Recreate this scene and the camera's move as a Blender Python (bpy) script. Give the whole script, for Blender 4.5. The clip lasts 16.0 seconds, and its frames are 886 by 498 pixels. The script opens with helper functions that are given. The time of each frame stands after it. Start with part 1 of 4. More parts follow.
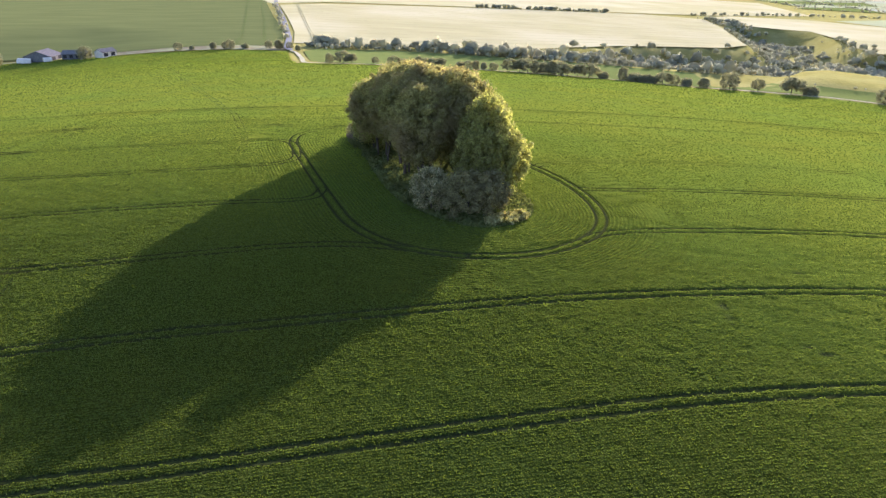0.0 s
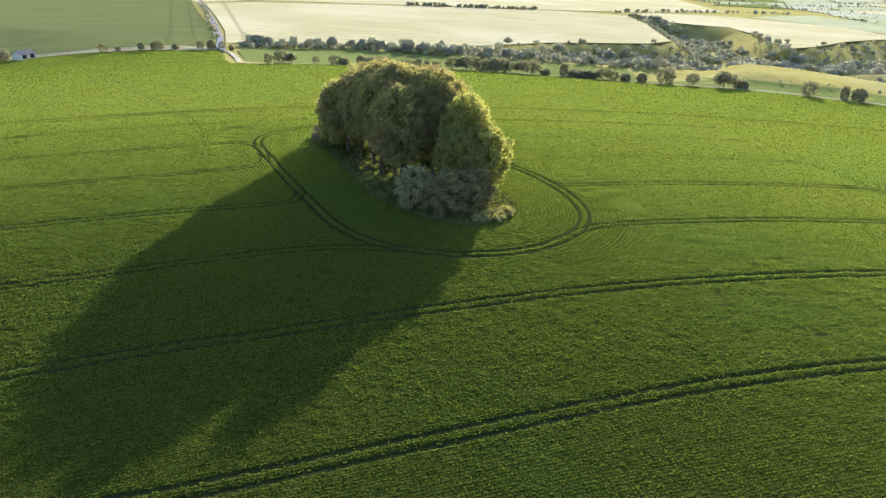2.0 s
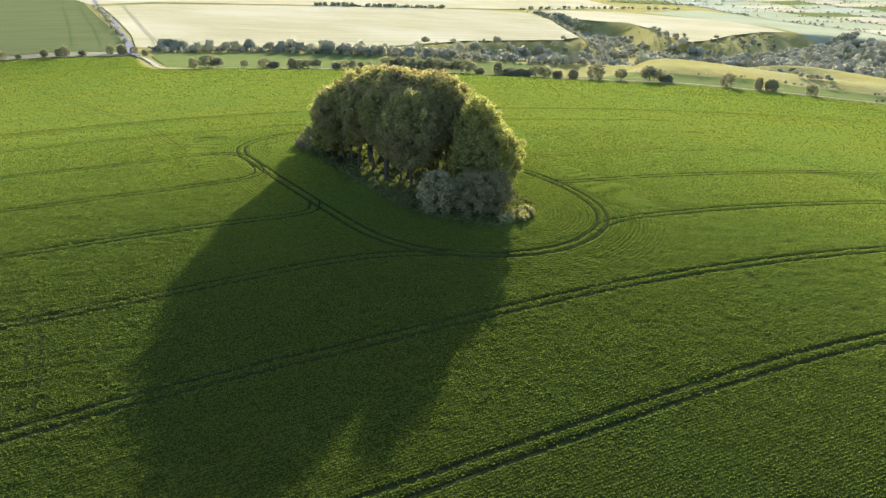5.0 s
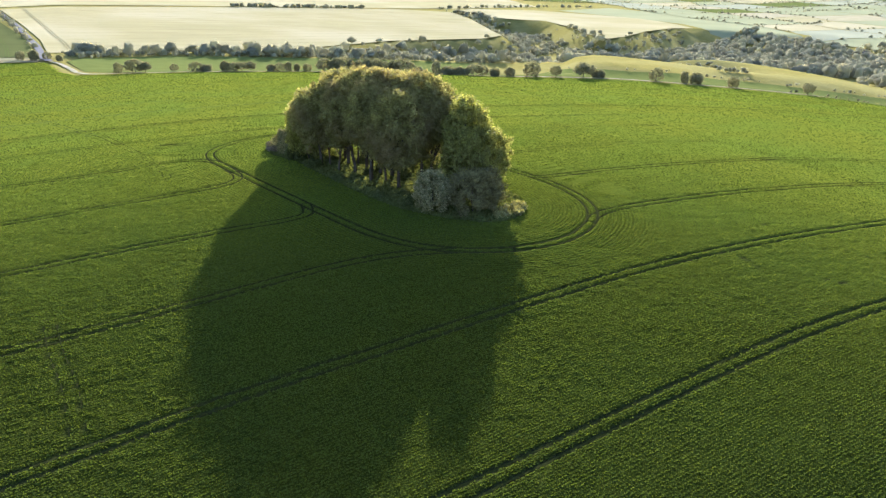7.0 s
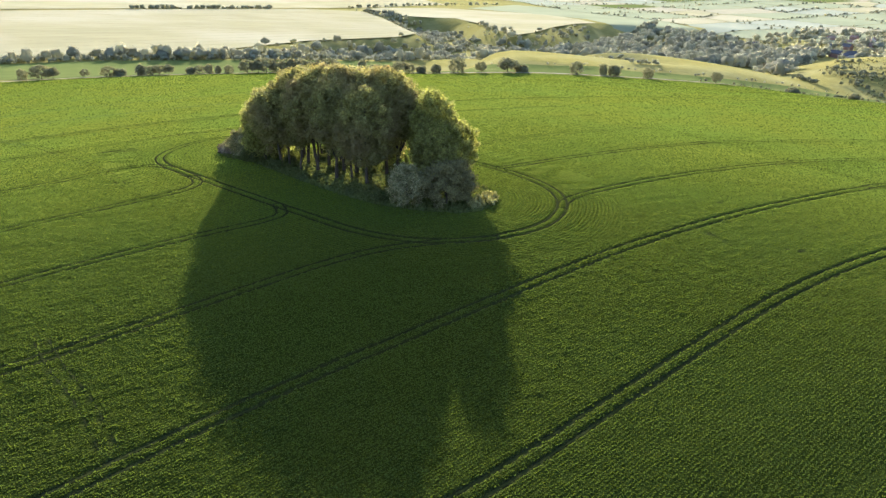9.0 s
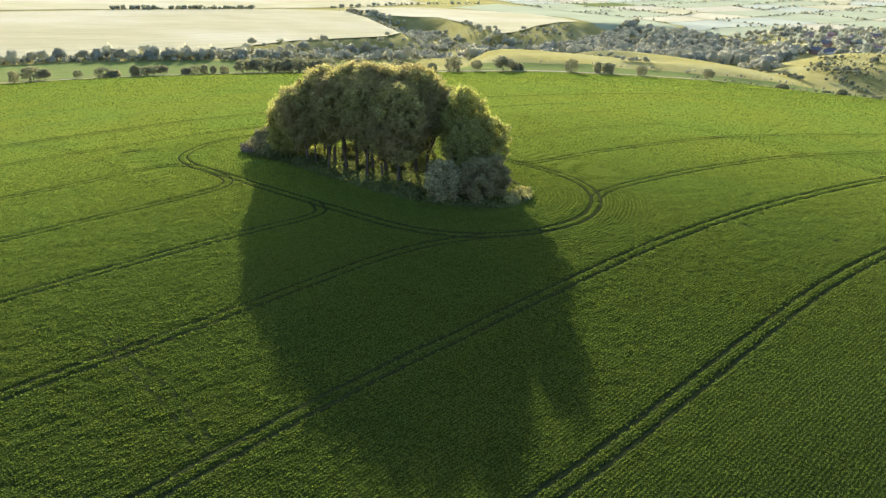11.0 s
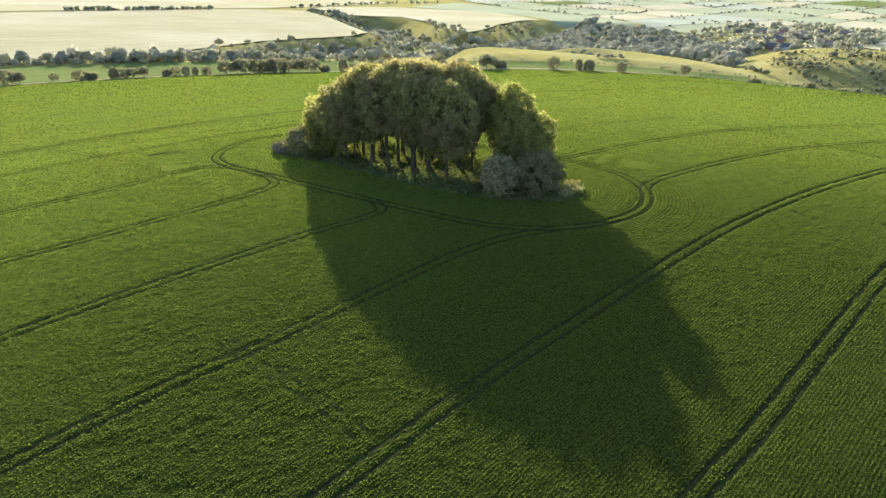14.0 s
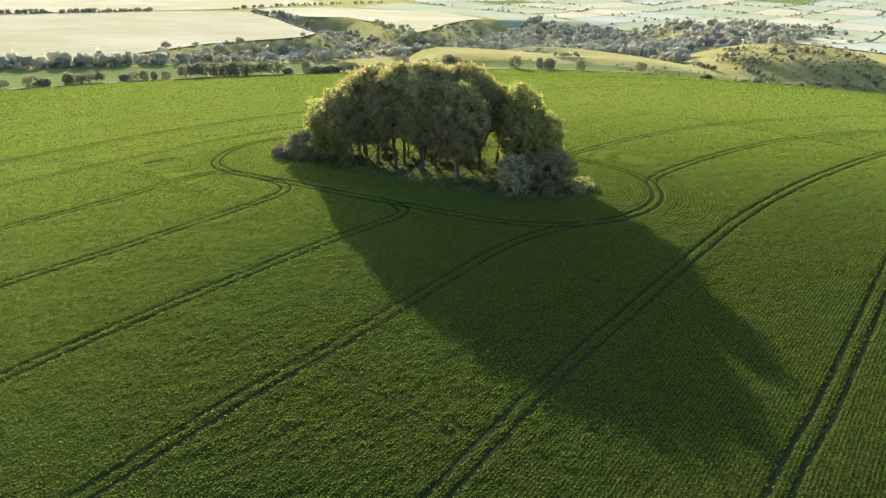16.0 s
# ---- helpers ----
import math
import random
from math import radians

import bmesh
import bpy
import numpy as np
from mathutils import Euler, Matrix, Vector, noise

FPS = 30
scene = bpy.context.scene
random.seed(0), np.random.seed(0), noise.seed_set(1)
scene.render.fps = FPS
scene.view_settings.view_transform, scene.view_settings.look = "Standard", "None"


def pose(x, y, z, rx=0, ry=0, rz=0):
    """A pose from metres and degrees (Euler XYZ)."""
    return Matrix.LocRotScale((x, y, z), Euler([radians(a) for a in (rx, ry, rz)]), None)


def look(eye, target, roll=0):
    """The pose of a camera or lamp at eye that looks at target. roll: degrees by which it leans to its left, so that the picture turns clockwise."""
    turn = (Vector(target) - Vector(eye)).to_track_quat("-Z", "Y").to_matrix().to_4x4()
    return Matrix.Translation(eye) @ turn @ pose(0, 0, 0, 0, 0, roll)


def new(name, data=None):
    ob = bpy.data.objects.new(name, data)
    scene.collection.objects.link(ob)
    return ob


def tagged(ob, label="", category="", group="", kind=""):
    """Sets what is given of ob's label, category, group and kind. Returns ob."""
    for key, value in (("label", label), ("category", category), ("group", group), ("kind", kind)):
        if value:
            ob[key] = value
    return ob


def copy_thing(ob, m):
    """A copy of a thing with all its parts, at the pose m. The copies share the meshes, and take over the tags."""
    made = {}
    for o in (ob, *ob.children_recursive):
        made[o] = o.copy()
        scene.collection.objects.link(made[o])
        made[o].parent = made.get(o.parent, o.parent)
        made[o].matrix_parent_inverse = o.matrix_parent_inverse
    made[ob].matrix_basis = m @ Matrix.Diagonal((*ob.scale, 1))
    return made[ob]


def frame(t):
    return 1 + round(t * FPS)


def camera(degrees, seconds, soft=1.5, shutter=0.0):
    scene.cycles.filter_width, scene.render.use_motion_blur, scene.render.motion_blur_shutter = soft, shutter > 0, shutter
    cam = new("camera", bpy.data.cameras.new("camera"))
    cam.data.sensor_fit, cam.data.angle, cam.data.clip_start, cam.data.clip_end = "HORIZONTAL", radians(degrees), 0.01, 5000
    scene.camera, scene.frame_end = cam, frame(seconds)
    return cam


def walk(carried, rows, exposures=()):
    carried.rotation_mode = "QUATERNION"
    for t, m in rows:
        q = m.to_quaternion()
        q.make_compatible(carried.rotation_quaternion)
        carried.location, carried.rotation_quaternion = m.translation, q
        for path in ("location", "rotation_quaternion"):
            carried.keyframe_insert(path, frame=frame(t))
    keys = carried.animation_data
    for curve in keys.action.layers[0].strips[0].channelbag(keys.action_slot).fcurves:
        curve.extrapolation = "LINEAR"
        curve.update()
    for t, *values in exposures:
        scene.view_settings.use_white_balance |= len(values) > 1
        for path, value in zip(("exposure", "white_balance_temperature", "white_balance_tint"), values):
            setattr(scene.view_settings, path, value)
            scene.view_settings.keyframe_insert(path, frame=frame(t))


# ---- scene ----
cam = camera(65.8, 16.0, 1.3)
METRES, EYE, TILT, LEAN, TURN = 100.0, 43.7, -23.5, 0.0, 0.0
EXPOSURES = [(0.0, 2.02, 5520, 30), (0.6, 2.02, 5520, 20), (16.0, 2.02, 5520, 20)]
ROWS = [
    (0.0, 0.0, 0.0, 0.0, 0.0, 0.0, -0.0),
    (0.5, -0.0182, 0.0006, -0.0001, -3.02, -0.07, 1.17),
    (1.0, -0.0414, 0.0015, 0.0009, -5.39, -0.2, 2.1),
    (1.5, -0.0667, 0.0023, 0.0021, -5.44, -0.22, 2.13),
    (2.0, -0.0957, 0.0038, 0.0041, -5.45, -0.27, 2.15),
    (2.5, -0.1276, 0.0051, 0.0067, -5.61, -0.3, 2.21),
    (3.0, -0.1609, 0.007, 0.0098, -7.22, -0.42, 2.92),
    (3.5, -0.1965, 0.0095, 0.0132, -9.56, -0.6, 3.86),
    (4.0, -0.233, 0.0123, 0.0166, -11.33, -0.73, 4.62),
    (6.5, -0.4091, 0.0346, 0.0359, -16.6, -1.29, 6.96),
    (7.0, -0.4412, 0.0414, 0.0378, -19.26, -1.65, 7.99),
    (7.5, -0.47, 0.0482, 0.0394, -20.18, -1.8, 8.45),
    (8.0, -0.499, 0.0555, 0.0405, -21.65, -2.02, 9.04),
    (8.5, -0.5257, 0.0622, 0.0421, -24.76, -2.58, 10.24),
    (11.0, -0.6514, 0.1069, 0.0579, -27.91, -3.26, 11.66),
    (11.5, -0.6785, 0.1191, 0.0621, -27.91, -3.27, 11.66),
    (12.0, -0.7062, 0.1317, 0.0672, -27.9, -3.27, 11.67),
    (12.5, -0.7348, 0.1451, 0.0727, -27.91, -3.27, 11.69),
    (13.0, -0.7635, 0.159, 0.0783, -28.83, -3.46, 12.03),
    (13.5, -0.7927, 0.1737, 0.0843, -30.3, -3.78, 12.53),
    (14.0, -0.8221, 0.1882, 0.0917, -31.5, -4.08, 12.99),
    (14.5, -0.8521, 0.2033, 0.0995, -32.36, -4.29, 13.28),
    (15.0, -0.8821, 0.2188, 0.1079, -33.43, -4.54, 13.68),
    (15.5, -0.9124, 0.2349, 0.1167, -34.69, -4.85, 14.13),
    (16.0, -0.9431, 0.2514, 0.126, -36.14, -5.21, 14.62),
]
walk(cam, [(t, pose(0, 0, EYE, TILT, LEAN, TURN) @ pose(METRES * x, METRES * y, METRES * z, 90 + pitch, roll, yaw)) for t, x, y, z, yaw, pitch, roll in ROWS],
     EXPOSURES)


# ---- the lie of the land: a low domed hill, a strip of lower ground, a wooded coombe and the vale ----
def smooth(a, b, v):
    u = np.clip((np.asarray(v, float) - a) / (b - a), 0, 1)
    return u * u * (3 - 2 * u)


# turf spurs that stand out over the vale: x, y, half length, half width, turn, height at the middle, fall along x, sharpness, width of its near slope
SPURS = [(270, 445, 56.5, 71, -31.5, -29.9, 0.09, 4, 51), (379, 432, 116, 117, -68, -40.4, 0.08, 4, 80), (636, 374, 112, 165, -66, -55.5, 0.0, 3, 120)]
COOMBE = [(352, 466, 36, 24, -48, 9), (372, 425, 16, 10, -20, 3.5)]


VALLEY = [(-60, 716), (70, 753), (215, 856), (360, 906), (412, 956), (430, 1030), (482, 1230), (527, 1425), (545, 1315), (588, 1280), (650, 1268), (634, 1165), (590, 1025), (580, 944),
          (646, 981), (765, 1088), (890, 1173), (1010, 1170), (1250, 1000), (1050, 740), (760, 640), (600, 660), (430, 690), (330, 690), (250, 686), (174, 698), (65, 706)]


def inside(poly, x, y):
    hit = np.zeros(np.shape(x), bool)
    for (ax, ay), (bx, by) in zip(poly, np.roll(poly, -1, 0)):
        if ay != by:
            hit ^= ((ay > y) != (by > y)) & (x < (bx - ax) * (y - ay) / (by - ay) + ax)
    return hit


def valley_depth(x, y):
    """How far the wooded coombe lies below the fields beside it: steep banks, a rounded floor."""
    deep = np.zeros(np.shape(x))
    near = (x > -60) & (x < 1250) & (y > 635) & (y < 1430)
    if not near.any():
        return deep
    u, v = np.where(near, x, 0), np.where(near, y, 0)
    near = near & inside(VALLEY, u, v)
    u, v = (x[near], y[near]) if np.ndim(x) else (u, v)
    d = np.full(np.shape(u), 1e3)
    for (ax, ay), (bx, by) in zip(VALLEY, np.roll(VALLEY, -1, 0)):
        ex, ey = bx - ax, by - ay
        t = np.clip(((u - ax) * ex + (v - ay) * ey) / (ex * ex + ey * ey), 0, 1)
        d = np.minimum(d, np.hypot(u - ax - t * ex, v - ay - t * ey))
    got = (5 + 21 * smooth(0, 380, u)) * (1 - 0.75 * smooth(850, 1150, u)) * smooth(-4, 46, d)
    if np.ndim(x):
        deep[near] = got
        return deep
    return got if near else deep


def land(x, y):
    """The height of the ground at x, y (numbers or arrays)."""
    x, y = np.asarray(x, float), np.asarray(y, float)
    a, b = np.clip(x, -450, 560) / 100, np.clip(y, -200, 560) / 100
    hill = (-1.3636 - 2.062 * a + 3.911 * b - 2.4187 * a * a + 0.0033 * a * b - 2.8093 * b * b
            + 0.0748 * a ** 3 + 0.1036 * a * a * b - 0.0623 * a * b * b + 0.1748 * b ** 3)
    vale = -49 - 0.06 * np.clip(x, -200, 4000)
    vale = -130 + np.logaddexp(0, (vale + 130) / 12) * 12
    w = np.maximum(smooth(10, 210, 0.382 * x + 0.924 * y - 420), smooth(480, 850, np.hypot(x, y - 150)))
    z = hill * (1 - w) + vale * w
    off = 0.382 * x + 0.924 * y - 420
    z = z + 3.0 * smooth(-45, 15, off) * (1 - smooth(35, 85, off)) * smooth(130, 215, x) * (1 - smooth(315, 385, x))
    for mx, my, length, width, turn, height, fall, sharp, ramp in SPURS:
        c, s = math.cos(radians(turn)), math.sin(radians(turn))
        u, v = (x - mx) * c + (y - my) * s, (y - my) * c - (x - mx) * s
        z = z + (height - fall * (x - mx) - z) * np.exp(-np.abs(u / length) ** sharp - np.abs(v / width) ** sharp) * smooth(0, ramp, 0.382 * x + 0.924 * y - 420)
    for mx, my, length, width, turn, depth in COOMBE:
        c, s = math.cos(radians(turn)), math.sin(radians(turn))
        u, v = (x - mx) * c + (y - my) * s, (y - my) * c - (x - mx) * s
        z = z - depth * np.exp(-(u / length) ** 4 - (v / width) ** 4)
    return z - valley_depth(x, y)

# ---- sky and sun ----
SUN_ELEVATION, SUN_TURN = 12.25, 23.4      # degrees above the horizon, and to the right of straight ahead
world = bpy.data.worlds.new("world")
scene.world = world
world.use_nodes = True
sky = world.node_tree.nodes.new("ShaderNodeTexSky")
sky.sky_type, sky.sun_disc = "NISHITA", False
sky.sun_elevation, sky.sun_rotation = radians(SUN_ELEVATION), radians(SUN_TURN)
sky.air_density, sky.dust_density, sky.altitude = 1.0, 2.0, 150
world.node_tree.links.new(sky.outputs[0], world.node_tree.nodes["Background"].inputs[0])
world.node_tree.nodes["Background"].inputs[1].default_value = 0.15
sun = new("sun", bpy.data.lights.new("sun", "SUN"))
sun.data.energy, sun.data.angle, sun.data.color = 5.0, radians(0.5), (1.0, 0.9, 0.74)
sun.matrix_world = look((0, 0, 0), (-math.cos(radians(SUN_ELEVATION)) * math.sin(radians(SUN_TURN)),
                                    -math.cos(radians(SUN_ELEVATION)) * math.cos(radians(SUN_TURN)),
                                    -math.sin(radians(SUN_ELEVATION))))
sun.location = (100, 300, 200)


# ---- materials ----
def material(name, low, high, scale=1.0, detail=4, rough=0.8, bump=0.0, bump_scale=None, through_light=0.0, sheen=0.0,
             patch=None, patch_scale=0.02, island=0.0, stretch=(1, 1, 1), gloss=0.0, glow=(1.35, 1.28, 0.58), bloom=None):
    """Two colours mixed by noise in metres, large patches of a third, relief, and light let through (leaves)."""
    m = bpy.data.materials.new(name)
    m.use_nodes = True
    nodes, links = m.node_tree.nodes, m.node_tree.links
    bsdf, out = nodes["Principled BSDF"], nodes["Material Output"]
    geo = nodes.new("ShaderNodeNewGeometry")
    mapping = nodes.new("ShaderNodeMapping")
    mapping.inputs["Scale"].default_value = stretch
    links.new(geo.outputs["Position"], mapping.inputs["Vector"])
    grain = nodes.new("ShaderNodeTexNoise")
    grain.inputs["Scale"].default_value, grain.inputs["Detail"].default_value = scale, detail
    links.new(mapping.outputs[0], grain.inputs["Vector"])
    ramp = nodes.new("ShaderNodeMapRange")
    ramp.inputs[1].default_value, ramp.inputs[2].default_value = 0.32, 0.68
    links.new(grain.outputs["Fac"], ramp.inputs[0])
    mix = nodes.new("ShaderNodeMix")
    mix.data_type = "RGBA"
    links.new(ramp.outputs[0], mix.inputs[0])
    mix.inputs[6].default_value, mix.inputs[7].default_value = (*low, 1), (*high, 1)
    colour = mix.outputs[2]
    if island:
        hue = nodes.new("ShaderNodeHueSaturation")
        spread = nodes.new("ShaderNodeMapRange")
        spread.inputs[3].default_value, spread.inputs[4].default_value = 1 - island, 1 + island
        links.new(geo.outputs["Random Per Island"], spread.inputs[0])
        links.new(spread.outputs[0], hue.inputs["Value"])
        links.new(colour, hue.inputs["Color"])
        colour = hue.outputs[0]
    if patch:
        large = nodes.new("ShaderNodeTexNoise")
        large.inputs["Scale"].default_value, large.inputs["Detail"].default_value = patch_scale, 5
        links.new(geo.outputs["Position"], large.inputs["Vector"])
        step = nodes.new("ShaderNodeMapRange")
        step.inputs[1].default_value, step.inputs[2].default_value = 0.42, 0.66
        links.new(large.outputs["Fac"], step.inputs[0])
        over = nodes.new("ShaderNodeMix")
        over.data_type = "RGBA"
        links.new(step.outputs[0], over.inputs[0])
        links.new(colour, over.inputs[6])
        over.inputs[7].default_value = (*patch, 1)
        colour = over.outputs[2]
    links.new(colour, bsdf.inputs["Base Color"])
    if bloom:                           # the waxy blue-grey bloom leaves show from above, blue raised to tint shade
        wax = nodes.new("ShaderNodeMix")
        wax.data_type, wax.blend_type = "RGBA", "MULTIPLY"
        wax.inputs[0].default_value = 1
        wax.inputs[7].default_value = (*bloom, 1)
        links.new(colour, wax.inputs[6])
        links.new(wax.outputs[2], bsdf.inputs["Base Color"])
    bsdf.inputs["Roughness"].default_value = rough
    bsdf.inputs["Specular IOR Level"].default_value = gloss
    if sheen:
        bsdf.inputs["Sheen Weight"].default_value, bsdf.inputs["Sheen Roughness"].default_value = sheen, 0.5
        bsdf.inputs["Sheen Tint"].default_value = (*[min(1, v / max(high) * 0.8) for v in high], 1)
    if bump:
        fine = nodes.new("ShaderNodeTexNoise")
        fine.inputs["Scale"].default_value, fine.inputs["Detail"].default_value = bump_scale or scale * 2, 5
        links.new(mapping.outputs[0], fine.inputs["Vector"])
        relief = nodes.new("ShaderNodeBump")
        relief.inputs["Strength"].default_value, relief.inputs["Distance"].default_value = 1.0, bump
        links.new(fine.outputs["Fac"], relief.inputs["Height"])
        links.new(relief.outputs[0], bsdf.inputs["Normal"])
    if through_light:
        leaf = nodes.new("ShaderNodeBsdfTranslucent")
        bright = nodes.new("ShaderNodeMix")
        bright.data_type, bright.blend_type = "RGBA", "MULTIPLY"
        bright.inputs[0].default_value = 1
        links.new(colour, bright.inputs[6])
        bright.inputs[7].default_value = (*glow, 1)
        links.new(bright.outputs[2], leaf.inputs["Color"])
        blend = nodes.new("ShaderNodeMixShader")
        blend.inputs[0].default_value = through_light
        links.new(bsdf.outputs[0], blend.inputs[1])
        links.new(leaf.outputs[0], blend.inputs[2])
        links.new(blend.outputs[0], out.inputs["Surface"])
    return m


LEAF = material("beech_leaves", (0.194, 0.187, 0.075), (0.276, 0.264, 0.107), 0.6, rough=0.7, gloss=0.05, through_light=0.62, island=0.32, glow=(1.15, 1.13, 0.62), patch=(0.225, 0.19, 0.1), patch_scale=0.16)
LEAF_B = material("lime_leaves", (0.18, 0.184, 0.064), (0.265, 0.266, 0.094), 0.6, rough=0.7, gloss=0.05, through_light=0.62, island=0.35, glow=(1.24, 1.24, 0.58))
BLOSSOM = material("hawthorn_blossom", (0.11, 0.115, 0.048), (0.28, 0.258, 0.15), 1.8, rough=0.8, through_light=0.3, island=0.4)
SCRUB = material("scrub_leaves", (0.11, 0.106, 0.05), (0.165, 0.152, 0.075), 0.7, rough=0.7, through_light=0.3, island=0.3)
# leaf colour paled and blued to stand in for haze over distance
FAR_LEAF = material("haze_paled_leaves", (0.232, 0.234, 0.168), (0.315, 0.316, 0.228), 0.05, rough=0.7, through_light=0.55, island=0.3, glow=(1.32, 1.25, 0.9))
HEDGE_LEAF = material("hedgerow_leaves", (0.142, 0.145, 0.088), (0.205, 0.203, 0.125), 0.4, rough=0.7, through_light=0.45, island=0.3, glow=(1.25, 1.2, 0.8))
BARK = material("bark", (0.038, 0.032, 0.023), (0.075, 0.063, 0.047), 3.0, rough=0.9, bump=0.05, bump_scale=8, stretch=(1, 1, 0.25))
ROUGH_GRASS = material("rough_grass", (0.07, 0.09, 0.026), (0.13, 0.142, 0.05), 1.2, rough=0.9, bump=0.15, bump_scale=3, through_light=0.28)
TURF = material("downland_turf", (0.107, 0.098, 0.029), (0.142, 0.13, 0.04), 0.12, rough=0.9, bump=0.5, bump_scale=0.3, sheen=0.1,
                patch=(0.158, 0.148, 0.06), patch_scale=0.02)
STRIP = material("young_barley", (0.072, 0.089, 0.025), (0.087, 0.104, 0.031), 0.08, rough=0.85, bump=0.12, bump_scale=1.2, sheen=0.04)
PALE = material("ripe_barley", (0.2, 0.184, 0.097), (0.233, 0.217, 0.117), 0.03, rough=0.9, bump=0.15, bump_scale=1.0, sheen=0.1,
                stretch=(0.4, 1.5, 1), patch=(0.27, 0.253, 0.162), patch_scale=0.006)
GREEN = material("winter_wheat", (0.06, 0.07, 0.026), (0.076, 0.087, 0.032), 0.03, rough=0.85, bump=0.12, bump_scale=1.0, sheen=0.03,
                 stretch=(0.4, 1.5, 1))
PLOUGH = material("bare_soil_field", (0.2, 0.185, 0.115), (0.25, 0.235, 0.15), 0.03, rough=0.95, bump=0.1, sheen=0.1)
MEADOW = material("vale_meadow", (0.14, 0.155, 0.088), (0.175, 0.186, 0.108), 0.01, rough=0.9, sheen=0.1)
# paler, greyer copy of the meadow with haze painted into its colour
HAZY_MEADOW = material("hazy_vale_pasture", (0.165, 0.18, 0.122), (0.2, 0.21, 0.145), 0.01, rough=0.9, sheen=0.1)
CHALK = material("chalk_track", (0.27, 0.245, 0.175), (0.37, 0.34, 0.25), 0.4, rough=0.95, bump=0.04, patch=(0.25, 0.26, 0.14), patch_scale=0.2)
TARMAC = material("worn_tarmac", (0.14, 0.14, 0.14), (0.2, 0.2, 0.19), 0.5, rough=0.8)
# soil colour darkened to take in the shade that lies in the ruts
RUT = material("rut_soil_and_shade", (0.02, 0.025, 0.007), (0.033, 0.037, 0.011), 1.5, rough=0.95)
WALL = material("lime_washed_wall", (0.4, 0.37, 0.31), (0.5, 0.47, 0.4), 0.5, rough=0.9)
BRICK = material("brick_wall", (0.22, 0.13, 0.09), (0.3, 0.18, 0.13), 0.5, rough=0.9)
ROOF = material("slate_roof", (0.07, 0.07, 0.075), (0.12, 0.115, 0.115), 0.7, rough=0.7)
ROOF_B = material("tile_roof", (0.19, 0.13, 0.1), (0.26, 0.18, 0.14), 0.7, rough=0.8)
TIN = material("barn_sheeting", (0.085, 0.083, 0.08), (0.13, 0.127, 0.122), 0.6, rough=0.5)
DARK = material("dark_opening", (0.02, 0.02, 0.022), (0.035, 0.035, 0.035), 1.0, rough=0.4)


